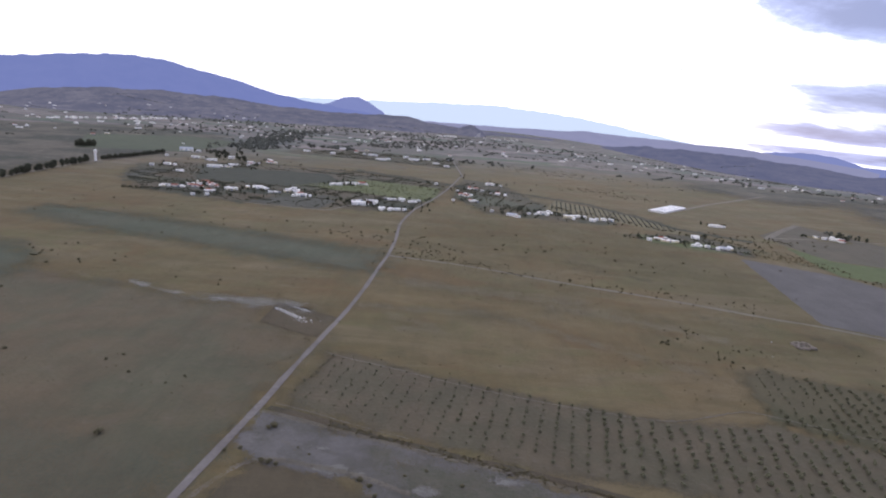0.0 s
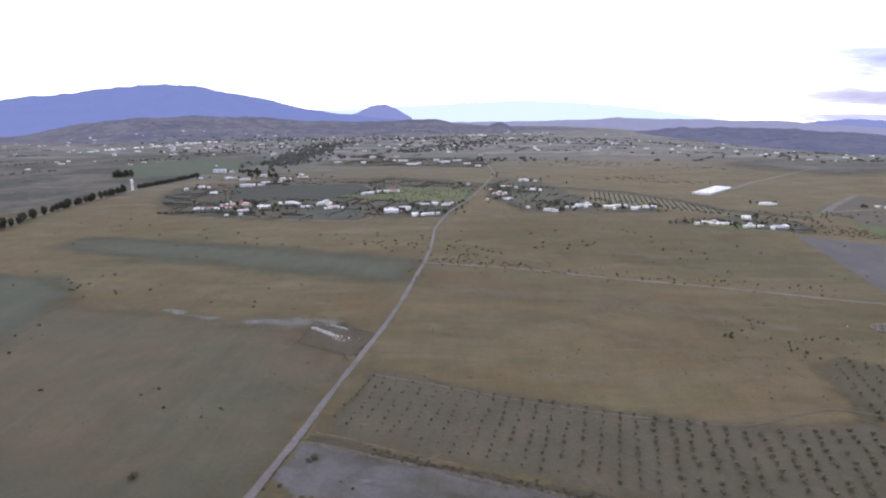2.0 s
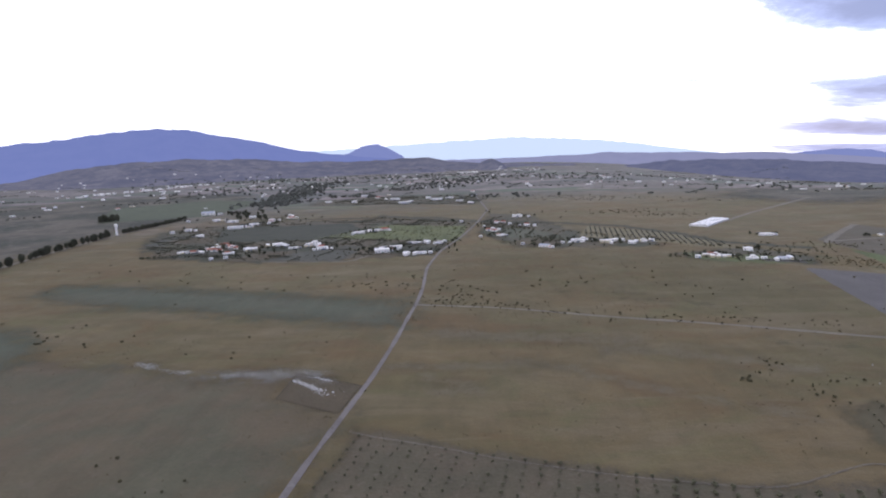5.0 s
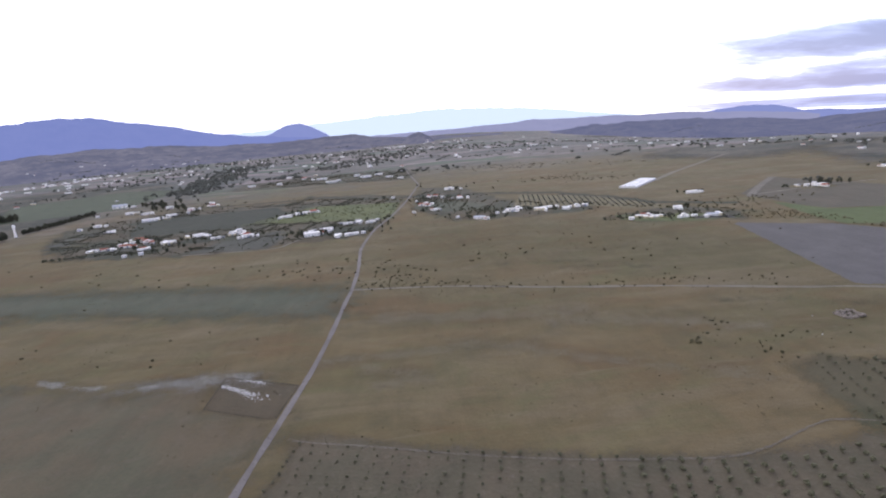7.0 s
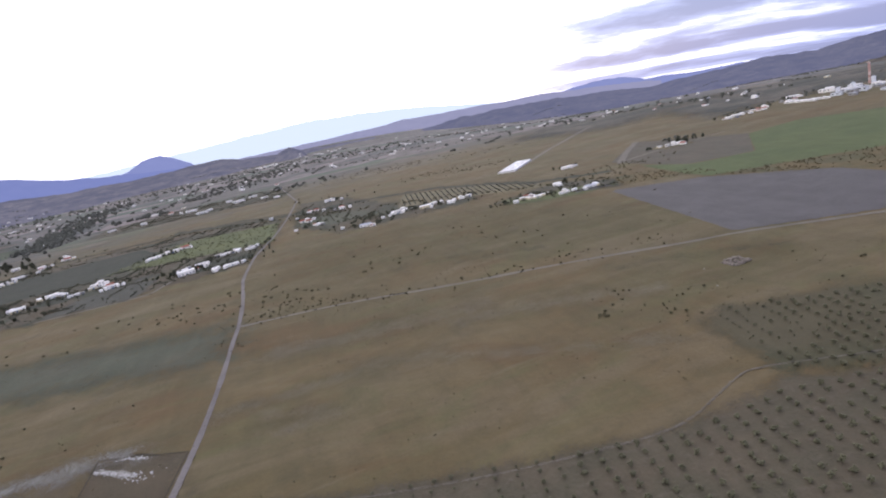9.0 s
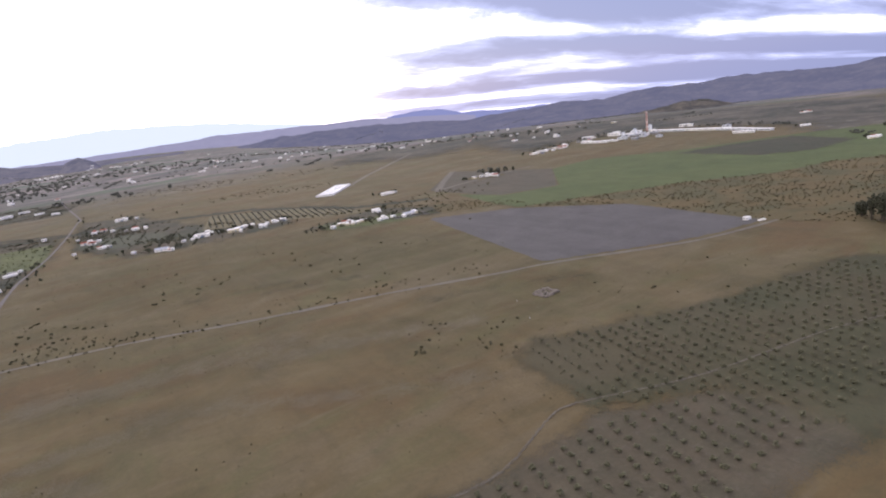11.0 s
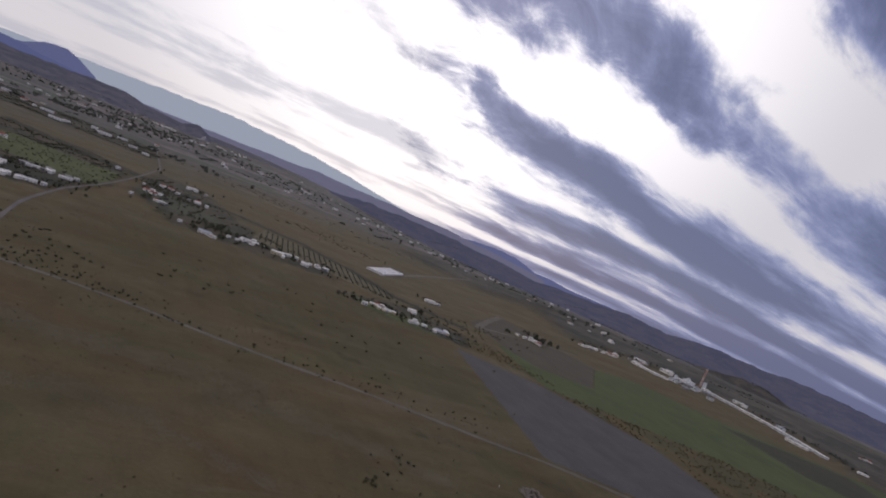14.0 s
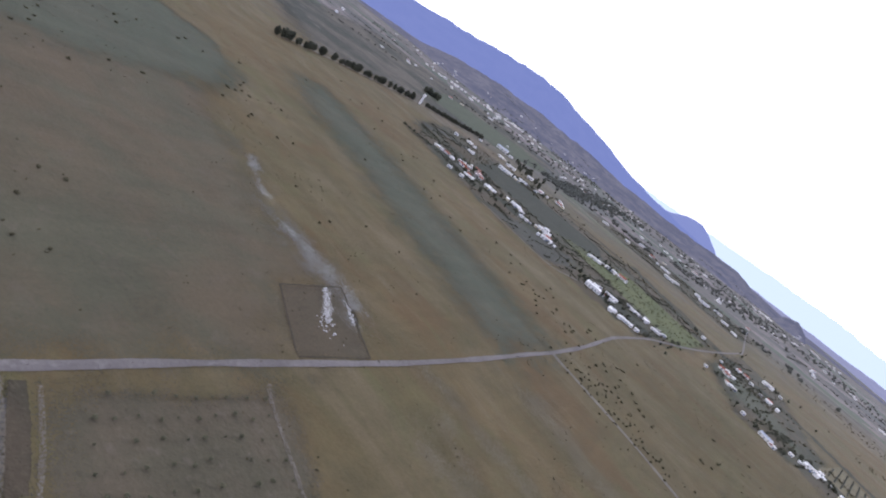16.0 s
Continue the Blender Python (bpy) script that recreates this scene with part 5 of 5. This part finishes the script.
def ruin():
    rng = random.Random(8)
    root = tagged(new("ruin"), "low ruined stone walls of a small building", "ruin")
    meshes = []
    for s in range(4):
        o = part("stone", stone_mesh(40 + s, 0.6), RUBBLE, root)
        meshes.append(o.data)
        bpy.data.objects.remove(o)
    c = [(-3.8, -3.3), (3.8, -3.6), (4.1, 3.4), (-3.5, 3.6)]
    for (ax, ay), (bx, by) in zip(c, c[1:] + c[:1]):
        for k in range(40):
            t = k / 40
            ob = new("stone", rng.choice(meshes))
            ob.parent = root
            ob.matrix_basis = pose(ax + (bx - ax) * t + rng.gauss(0, 0.35), ay + (by - ay) * t + rng.gauss(0, 0.35), rng.uniform(0.1, 0.9), 0, 0, rng.uniform(0, 360)) @ Matrix.Scale(rng.uniform(0.6, 1.4), 4)
    for _ in range(46):
        # fallen stone inside, heaped along a cross wall
        ob = new("stone", rng.choice(meshes))
        ob.parent = root
        ob.matrix_basis = pose(rng.gauss(0.8, 1.5), rng.uniform(-2.8, 2.8), rng.uniform(0.0, 0.35), 0, 0, rng.uniform(0, 360)) @ Matrix.Scale(rng.uniform(0.35, 1.1), 4)
    root.matrix_basis = pose(179, 271, 0, 0, 0, 9)


def field_hut():
    root = house_flat("small white hut at the corner of the grey field", 6.5, 4.5, 2.8, count=2)
    root.matrix_basis = pose(331, 269, 0, 0, 0, -20)
    root.scale = (0.55, 0.55, 0.55)
    tank = tagged(new("water_trough"), "low white concrete trough beside the track", "trough")
    bm = bmesh.new()
    for ox, oy, wx, wy in ((0, 0.9, 6, 0.25), (0, -0.9, 6, 0.25), (2.88, 0, 0.25, 1.56), (-2.88, 0, 0.25, 1.56)):
        block(bm, ox, oy, -0.1, wx, wy, 1.1, bevel=0.03)
    part("basin", bm, WHITE, tank)
    bm = bmesh.new()
    block(bm, 0, 0, -0.05, 5.5, 1.55, 0.12)
    part("bottom", bm, CONCRETE, tank)
    tank.matrix_basis = pose(333, 261.5, 0, 0, 0, -15)
    tank.scale = (0.75, 0.75, 0.75)


def markers():
    """White painted boundary stones in the grass."""
    for k, (x, y) in enumerate(((165.1, 274.1), (155.2, 254.4))):
        bm = bmesh.new()
        block(bm, 0, 0, -0.1, 0.3, 0.26, 0.55, 0.3 * k, 0.04)
        block(bm, 0, 0, -0.1, 0.45, 0.4, 0.2, 0.3 * k, 0.03)
        ob = part("boundary_stone", bm, STONE)
        ob.matrix_basis = pose(x, y, 0)
        tagged(ob, "small white boundary stone standing in dry grass", "stone", "boundary stones")


markers()
rubble_heap()
ruin()
field_hut()


# ---- orchards ----
def orchards():
    rng = random.Random(21)
    kinds = [tree("olive_tree", 2.0, 2.1, OLIVE, "small grey-green olive tree in an orchard row", 100 + k, 46, 0.26, 4, "tree", "olive trees in the orchard") for k in range(4)]
    near = [(-50.2, 181.7), (-43.1, 220), (-19.7, 211.4), (28.7, 194.9), (79.6, 179.8), (114.4, 181.4), (154.9, 168.2), (154.8, 143.8), (92.9, 142.8), (36.3, 148), (7.4, 156.2)]
    east = [(130.1, 227.6), (140.5, 234.3), (178.5, 220.6), (216, 209), (282, 197), (304, 141), (237, 115), (155, 150.2), (154.9, 168.2), (124.4, 188.3)]
    a, b = np.array([0.957, -0.29]), np.array([0.22, 0.975])
    far = []
    for poly, su, sv, gap, o in ((near, 5.3, 3.9, 0.08, (-50.2, 181.7)), (east, 5.0, 4.2, 0.08, (130.1, 227.6))):
        spots = []
        for i in range(-12, 60):
            for j in range(-40, 40):
                p = np.array(o) + a * su * i + b * sv * j
                if signed(poly, p[:1], p[1:])[0] > 0 and rng.random() > gap:
                    spots.append((p[0] + rng.gauss(0, 0.35), p[1] + rng.gauss(0, 0.35)))
        for k, (x, y) in enumerate(spots):
            if poly is near and x < 52 or poly is east and x < 152 and y > 196:
                put(rng.choice(kinds), x, y, rng.uniform(0, 360), 0, rng.uniform(0.38, 0.85) * (0.72 if x < 0 else 1.0))
            else:
                far.append((x, y))
    for k in kinds:
        away(k)
    joined("orchard_trees", far, 1.55, 0.75, OLIVE, "farther olive trees of the orchard in rows", 18, "trees")


def joined(name, spots, height, radius, leaf, label, count, category="trees", seed=3, spread=0.3):
    """Many small crowns in one mesh, for what nobody could count."""
    rng = np.random.default_rng(seed)
    bm = bmesh.new()
    bmesh.ops.create_icosphere(bm, subdivisions=1, radius=1.0)
    base = np.array([v.co[:] for v in bm.verts])
    tris = np.array([[v.index for v in f.verts] for f in bm.faces])
    bm.free()
    verts, faces, k = [], [], 0
    for x, y, *rest in spots:
        h = height * rng.uniform(1 - spread, 1 + spread)
        z0 = rest[0] if rest else (land_height(x, y) if abs(x) + y > 1300 else 0.0)
        for _ in range(count):
            q = rng.normal(0, 0.45, 3)
            v = base * rng.uniform(0.6, 1.4, (len(base), 1)) * radius * 0.38 * rng.uniform(0.6, 1.3)
            verts.append(v + (x + q[0] * radius, y + q[1] * radius, z0 + h * (0.5 + 0.22 * np.clip(q[2] * 1.6, -1.7, 1.7))))
            faces.append(tris + k)
            k += len(base)
        v = base * (0.09 * radius + 0.05, 0.09 * radius + 0.05, h * 0.32)
        verts.append(v + (x, y, z0 + h * 0.28))
        faces.append(tris + k)
        k += len(base)
    ob = from_arrays(name, np.concatenate(verts), np.concatenate(faces), leaf, smooth=False)
    return tagged(ob, label, category, kind="stuff")


orchards()


def far_orchard():
    rng = random.Random(31)
    poly = [(115, 657), (137, 732), (203, 668), (236, 595), (226, 567), (183, 609)]
    spots = []
    for i in range(-10, 40):
        for j in range(-60, 70):
            p = np.array((130, 651)) + np.array((0.985, -0.17)) * 5.3 * i + np.array((0.17, 0.985)) * 2.2 * j
            if signed(poly, p[:1], p[1:])[0] > 0:
                spots.append((p[0] + rng.gauss(0, 0.2), p[1] + rng.gauss(0, 0.25)))
    joined("grove_rows", spots, 1.2, 0.62, HAZEGROVE, "dark rows of a far olive grove", 6, "trees", 5)
    spots = [(x0 + rng.gauss(0, sx), y0 + rng.gauss(0, sy)) for x0, y0, sx, sy, count in (
        (75, 642, 12, 10, 26), (65, 663, 12, 10, 20), (50, 727, 14, 14, 30), (182, 531, 10, 6, 20), (218, 523, 14, 6, 26), (253, 522, 20, 10, 14), (-80, 599, 14, 9, 30),
        (-46, 584, 16, 5, 20), (-41, 643, 18, 6, 24), (-160, 635, 26, 9, 46), (-203, 641, 14, 8, 20), (-118, 731, 16, 8, 26), (-262, 645, 20, 12, 40), (-237, 596, 14, 10, 22),
        (-297, 831, 24, 16, 34), (-334, 759, 30, 20, 26), (-286, 903, 24, 20, 40), (101, 627, 18, 4, 18), (152, 617, 16, 4, 16), (36, 772, 22, 20, 30), (-226, 624, 12, 5, 14))
        for _ in range(count)]
    joined("garden_trees", spots, 2.1, 1.15, GARDENLEAF, "small garden trees among the houses", 7, "trees", 6)
    spots = [(rng.uniform(-175, -12), rng.uniform(640, 805)) for _ in range(420)]
    poly = [(-177, 696), (-108, 799), (-4, 765), (-14, 642), (-103, 676)]
    spots = [s for s in spots if signed(poly, np.array(s[:1]), np.array(s[1:]))[0] > 2]
    joined("meadow_shrubs", spots, 1.3, 0.9, MEADOWLEAF, "low green shrubs in the meadow", 4, "shrubs", 7)


far_orchard()


# ---- garden plots and hedges among the houses ----
def gardens():
    rng = random.Random(91)
    a, b = np.array([0.957, -0.29]), np.array([0.29, 0.957])
    quarters = ([(-300, 588), (-195, 552), (-100, 560), (-38, 566), (-20, 640), (0, 780), (-60, 850), (-160, 866), (-310, 868), (-400, 790), (-362, 672)],
                [(10, 695), (47, 602), (89, 592), (171, 586), (190, 640), (126, 660), (108, 725), (79, 868), (27, 890)],
                [(175, 542), (184, 512), (217, 500), (262, 487), (275, 504), (249, 562), (219, 561)],
                [(-290, 1112), (-110, 1084), (10, 1052), (26, 1150), (12, 1250), (-176, 1275), (-294, 1222)])
    meadow = [(-177, 696), (-108, 799), (-4, 765), (-14, 642), (-103, 676)]
    crop = [(-330, 818), (-165, 830), (-125, 746), (-150, 690), (-213, 682), (-288, 686)]
    hedges, shrubs = [], []

    def free(p, gap=7.0):
        return all(math.hypot(p[0] - x, p[1] - y) > gap for x, y in HOMES)

    def inside(poly, p, room=0.0):
        return signed(poly, np.array(p[:1]), np.array(p[1:]))[0] > room

    for poly in quarters:
        c, n = np.mean(poly, 0), int(abs(sum(p[0] * q[1] - q[0] * p[1] for p, q in zip(poly, poly[1:] + poly[:1]))) / 2 / 420)
        size = np.ptp(np.array(poly), 0).max()
        for _ in range(n):
            p, (u, v) = c + np.array([rng.uniform(-0.5, 0.5), rng.uniform(-0.5, 0.5)]) * size, ((a, b) if rng.random() < 0.6 else (b, a))
            span = rng.uniform(14, 46)
            for t in np.arange(0, span, 1.7):
                q = p + u * t + v * rng.gauss(0, 0.5)
                if inside(poly, q) and not inside(meadow, q, 6) and not inside(crop, q, 6) and free(q):
                    hedges.append((q[0], q[1]))
        for _ in range(n * 4):
            q = c + np.array([rng.uniform(-0.5, 0.5), rng.uniform(-0.5, 0.5)]) * size
            if inside(poly, q) and not inside(meadow, q, 4) and not inside(crop, q, 4) and free(q, 5):
                shrubs.append((q[0], q[1]))
    joined("garden_hedges", hedges, 1.7, 0.95, HEDGE, "dark hedges round the garden plots", 4, "hedge", 21, 0.5)
    joined("garden_shrubs", shrubs, 1.5, 1.0, GARDENLEAF, "shrubs and fruit trees in the gardens", 5, "shrubs", 22, 0.6)
    # trees close to the houses
    shade = [(x + rng.choice((-1, 1)) * rng.uniform(7, 13), y + rng.uniform(3, 11)) for x, y in HOMES if y < 960 for _ in range(2)]
    joined("house_trees", [q for q in shade if free(q, 6)], 3.6, 1.9, CONIFER, "dark shade trees beside the houses", 9, "trees", 23, 0.4)
    kinds = ((PLOTGREY, "small grey tilled plot"), (DARKGREEN, "small dark green vegetable plot"), (BROWN, "small brown tilled plot"), (OLIVEGRASS, "small plot of rough grass"))
    made = 0
    while made < 22:
        poly = quarters[rng.choice((0, 0, 0, 1))]
        p, w, h = np.mean(poly, 0) + np.array([rng.uniform(-0.5, 0.5), rng.uniform(-0.5, 0.5)]) * np.ptp(np.array(poly), 0), rng.uniform(9, 22), rng.uniform(7, 15)
        box = [tuple(p + a * x * w + b * y * h) for x, y in ((-1, -1), (1, -1), (1, 1), (-1, 1))]
        if inside(poly, p, 6) and not inside(meadow, p, -14) and not inside(crop, p, -14) and free(p, 9):
            mat, label = kinds[made % 4]
            field("garden_plot", box, mat, 0.062 + 0.002 * (made % 4), label, 2.0, 3.0)
            made += 1


gardens()


# ---- bushes ----
def bushes():
    rng = random.Random(41)
    kinds = [bush("bush", 1.7, 60 + k, "dark rounded shrub on dry grassland") for k in range(4)]
    spots = [(23, 130), (36, 124), (15, 126), (4, 131), (-8, 140), (8, 137), (28, 134), (40, 128), (-2, 143), (12, 145), (-40, 150), (-36, 147)]
    # clusters: centre, spread, how many
    for x, y, sx, sy, count in ((107.6, 261.4, 2.2, 1.5, 9), (119.5, 274.4, 5, 6, 15), (136.3, 256.7, 8, 3, 12), (128.7, 243, 3, 3, 8), (-15.7, 402.5, 12, 6, 40), (12.1, 386.9, 18, 5, 36), (-18, 427, 14, 14, 22),
                                (55.5, 366.2, 14, 4, 18), (104.1, 351.1, 14, 4, 16), (138.2, 343.4, 14, 5, 16), (182.8, 330.1, 8, 5, 14), (-70, 443, 16, 14, 14), (-61, 469, 14, 8, 8), (37, 452, 40, 30, 16),
                                (147, 425, 50, 40, 20), (-232, 338, 30, 12, 16), (-172.7, 294.5, 60, 50, 16), (-145, 472, 60, 20, 14), (198, 247, 25, 20, 10),
                                (-276, 507, 60, 40, 12), (-5, 390, 16, 6, 16), (253, 232, 20, 12, 6)):
        for _ in range(count):
            spots.append((x + rng.gauss(0, sx), y + rng.gauss(0, sy)))
    near = [p for p in spots if p[0] > -150 and p[1] < 412]
    for x, y in near:
        put(rng.choice(kinds), x, y, rng.uniform(0, 360), 0, rng.uniform(0.28, 0.72))
    joined("far_bushes", [p for p in spots if p not in near], 0.9, 0.85, SHRUB, "dark shrubs scattered over the farther grassland", 9, "shrubs", 18, 0.4)
    for x, y, size in ((-98, 150, 1.25), (-50, 161, 1.15), (-51.5, 159.5, 0.8), (-56, 147.5, 0.75), (-60, 146, 0.6), (-48.5, 142, 0.9), (-46, 141.5, 0.95), (-44, 141, 0.7), (-20, 136.5, 0.9), (-17, 134, 0.8), (-15, 130, 0.7),
                       (-110, 190, 0.6), (-119, 204, 0.65), (-90, 190, 0.5), (-120, 306, 0.65), (-121, 331, 0.6), (-77, 320, 0.5), (-94, 184, 0.5), (-123, 199, 0.6), (-118, 298, 0.7)):
        put(rng.choice(kinds), x, y, rng.uniform(0, 360), 0, size)
    wild = [(-400 + 6.2 * k + rng.gauss(0, 1), 330 - 3.6 * k + rng.gauss(0, 2)) for k in range(30)]
    joined("bush_line", wild, 0.8, 0.7, SHRUB, "thin line of shrubs between two fields", 9, "shrubs", 19, 0.3)
    for k in kinds:
        away(k)
    strip = SCRUB_STRIP
    corner = [(285, 531), (300, 512), (319, 462), (318, 440), (287, 467), (262, 479), (270, 505)]
    wild = []
    while len(wild) < 2200:
        x, y = rng.uniform(255, 700), rng.uniform(170, 540)
        p = (np.array([x]), np.array([y]))
        if (signed(strip, *p)[0] > 0 or signed(corner, *p)[0] > 0) and wobble(x, y, 0.03, 5.0) + 0.5 * wobble(x, y, 0.1, 9.0) > rng.uniform(-0.55, 0.15):
            wild.append((x, y))
    joined("scrub", wild, 0.8, 0.70, DRYSCRUB, "rough dark scrub on brown ground", 6, "scrub", 8, 0.7)
    wild = []
    for x, y, sx, sy, count in ((94, 1190, 50, 14, 40), (168, 1126, 40, 14, 40), (233, 1085, 40, 16, 50), (214, 873, 34, 9, 40), (250, 819, 26, 7, 34), (378, 1000, 40, 14, 20), (408, 1390, 80, 30, 40), (300, 560, 30, 14, 60)):
        wild += [(x + rng.gauss(0, sx), y + rng.gauss(0, sy) - 0.25 * sx * rng.gauss(0, 1)) for _ in range(count)]
    joined("plain_scrub", wild, 1.1, 1.2, SHRUB, "low dark scrub in patches on the plain", 4, "scrub", 15, 0.5)
    wild = [(-322 + 35 * t + rng.gauss(0, 0.6), 588 + 7 * t + rng.gauss(0, 1.6)) for t in np.linspace(0, 1, 24)]
    joined("orchard_row", wild, 2.2, 1.3, GARDENLEAF, "low row of fruit trees at the village edge", 6, "trees", 16, 0.3)
    wild = [(-150 + 25 * t + rng.gauss(0, 4), 895 - 16 * t - 0.35 * t * t + rng.gauss(0, 4)) for t in (rng.uniform(0, 17) for _ in range(170))]
    joined("hedge_scrub", wild, 1.4, 1.3, SHRUB, "dark hedge of scrub along the ditch", 5, "hedge", 9, 0.5)
    wild = [(x + rng.gauss(0, 1.0), 172 - (x + 52) * 0.345 + rng.gauss(0, 0.8)) for x in (rng.uniform(-34, 90) for _ in range(170))]
    joined("ditch_weeds", wild, 0.5, 0.55, TUSSOCK, "dry weeds along the ditch", 5, "weeds", 10, 0.5)
    wild = []
    while len(wild) < 1700:
        x, y = rng.uniform(-380, 320), rng.uniform(170, 620)
        if wobble(x, y, 0.02, 3.0) > -0.05 and not (x > 210 and 255 < y < 475):
            wild.append((x, y))
    joined("grass_tussocks", wild, 0.4, 0.45, TUSSOCK, "low tussocks over the dry grassland", 2, "grass", 12, 0.5)


bushes()


# ---- trees ----
def tall_trees():
    rng = random.Random(51)
    row = [tree("roadside_tree", 8.5, 5.6, CONIFER, "dark leafy tree in a roadside row", 200 + k, 90, 0.07, 4, "tree", "trees of the long row") for k in range(3)]
    line = curve_through([(-418, 494), (-436, 570), (-446, 640), (-449, 690), (-453, 740), (-455, 762)], 4.4)
    for x, y in line:
        if rng.random() > 0.16:
            put(rng.choice(row), x + rng.gauss(0, 1.4), y + rng.gauss(0, 1.8), rng.uniform(0, 360), 0, rng.uniform(0.65, 1.25))
    line = curve_through([(-454, 792), (-447, 832), (-443, 880), (-440, 940)], 2.4)
    for x, y in line:
        put(rng.choice(row), x + rng.gauss(0, 1), y + rng.gauss(0, 1), rng.uniform(0, 360), 0, rng.uniform(0.55, 0.9))
    for x, y, spread, count, size in ((-562, 951, 10, 20, 1.2), (-367, 990, 18, 22, 0.75), (363, 222, 3, 3, 0.9), (412, 612, 8, 7, 0.6),
                                      (429, 611, 10, 6, 0.5), (-96, 598, 5, 5, 0.4), (-79, 599, 6, 5, 0.45), (-110, 607, 6, 6, 0.4), (-32, 592, 5, 4, 0.35),
                                      (-23, 619, 5, 6, 0.32), (-254, 658, 10, 6, 0.5), (-125, 743, 8, 6, 0.6), (-197, 598, 14, 8, 0.45), (-315, 920, 20, 8, 0.9),
                                      (118, 817, 1, 1, 0.35), (59, 913, 25, 5, 0.3), (28, 908, 4, 3, 0.35), (126, 601, 10, 5, 0.25), (166, 594, 12, 5, 0.25)):
        for _ in range(count):
            put(rng.choice(row), x + rng.gauss(0, spread), y + rng.gauss(0, spread), rng.uniform(0, 360), 0, size * rng.uniform(0.7, 1.25))
    # a grove of tall dark trees at the corner of the far orchard
    tall = [tree("tall_tree", 14, 5.0, CONIFER, "tall slender dark tree in a grove", 230 + k, 110, 0.2, 5, "tree", "tall trees of the grove") for k in range(3)]
    for x, y, spread, count in ((356, 209, 5, 10), (345, 193, 7, 22), (352, 180, 9, 20)):
        for _ in range(count):
            put(rng.choice(tall), x + rng.gauss(0, spread), y + rng.gauss(0, spread), rng.uniform(0, 360), 0, rng.uniform(0.7, 1.25))
    for k in (*row, *tall):
        away(k)
    # far woods and groves
    woods = []
    for x0, y0, sx, sy, count in ((-385, 1215, 24, 60, 150), (-400, 1420, 26, 80, 150), (-425, 1750, 36, 110, 120), (-235, 1300, 28, 20, 40), (-60, 1640, 60, 90, 70),
                                  (-170, 1475, 40, 20, 30), (0, 1800, 50, 60, 40), (-600, 1600, 120, 120, 70), (60, 1200, 60, 20, 20), (-150, 2100, 200, 90, 110),
                                  (250, 1900, 200, 80, 80), (-700, 2200, 250, 120, 110), (650, 1300, 160, 120, 40), (800, 1000, 60, 90, 20)):
        for _ in range(count):
            woods.append((x0 + rng.gauss(0, sx), y0 + rng.gauss(0, sy)))
    joined("far_woods", woods, 5.5, 3.6, HAZEGROVE, "dark far woods and groves", 10, "woods", 13, 0.5)
    belts = []
    for _ in range(95):
        # rows of trees along plots and lanes
        b, r, a = radians(rng.uniform(-46, 60)), rng.uniform(1050, 3000), rng.choice((-0.3, -0.25, 1.25, 0.1)) + rng.gauss(0, 0.12)
        x, y, span = 10 + r * math.sin(b), 60 + r * math.cos(b), rng.uniform(40, 190)
        for _ in range(int(span / 5)):
            t = rng.uniform(-0.5, 0.5) * span
            belts.append((x + t * math.cos(a) + rng.gauss(0, 3), y + t * math.sin(a) + rng.gauss(0, 3)))
    for (ax, ay), (bx, by), count in (((-163, 1577), (-55, 1788), 60), ((-55, 1788), (85, 2135), 70), ((-240, 1370), (-215, 1420), 26), ((560, 720), (760, 740), 30), ((800, 640), (790, 480), 36),
                                      ((670, 300), (700, 380), 40), ((440, 628), (418, 640), 12), ((650, 720), (760, 700), 20)):
        for _ in range(count):
            t = rng.random()
            belts.append((ax + (bx - ax) * t + rng.gauss(0, 5), ay + (by - ay) * t + rng.gauss(0, 5)))
    joined("far_hedgerows", belts, 3.0, 2.1, HAZEGROVE, "dark far hedgerows and lines of trees", 5, "woods", 14, 0.5)


tall_trees()
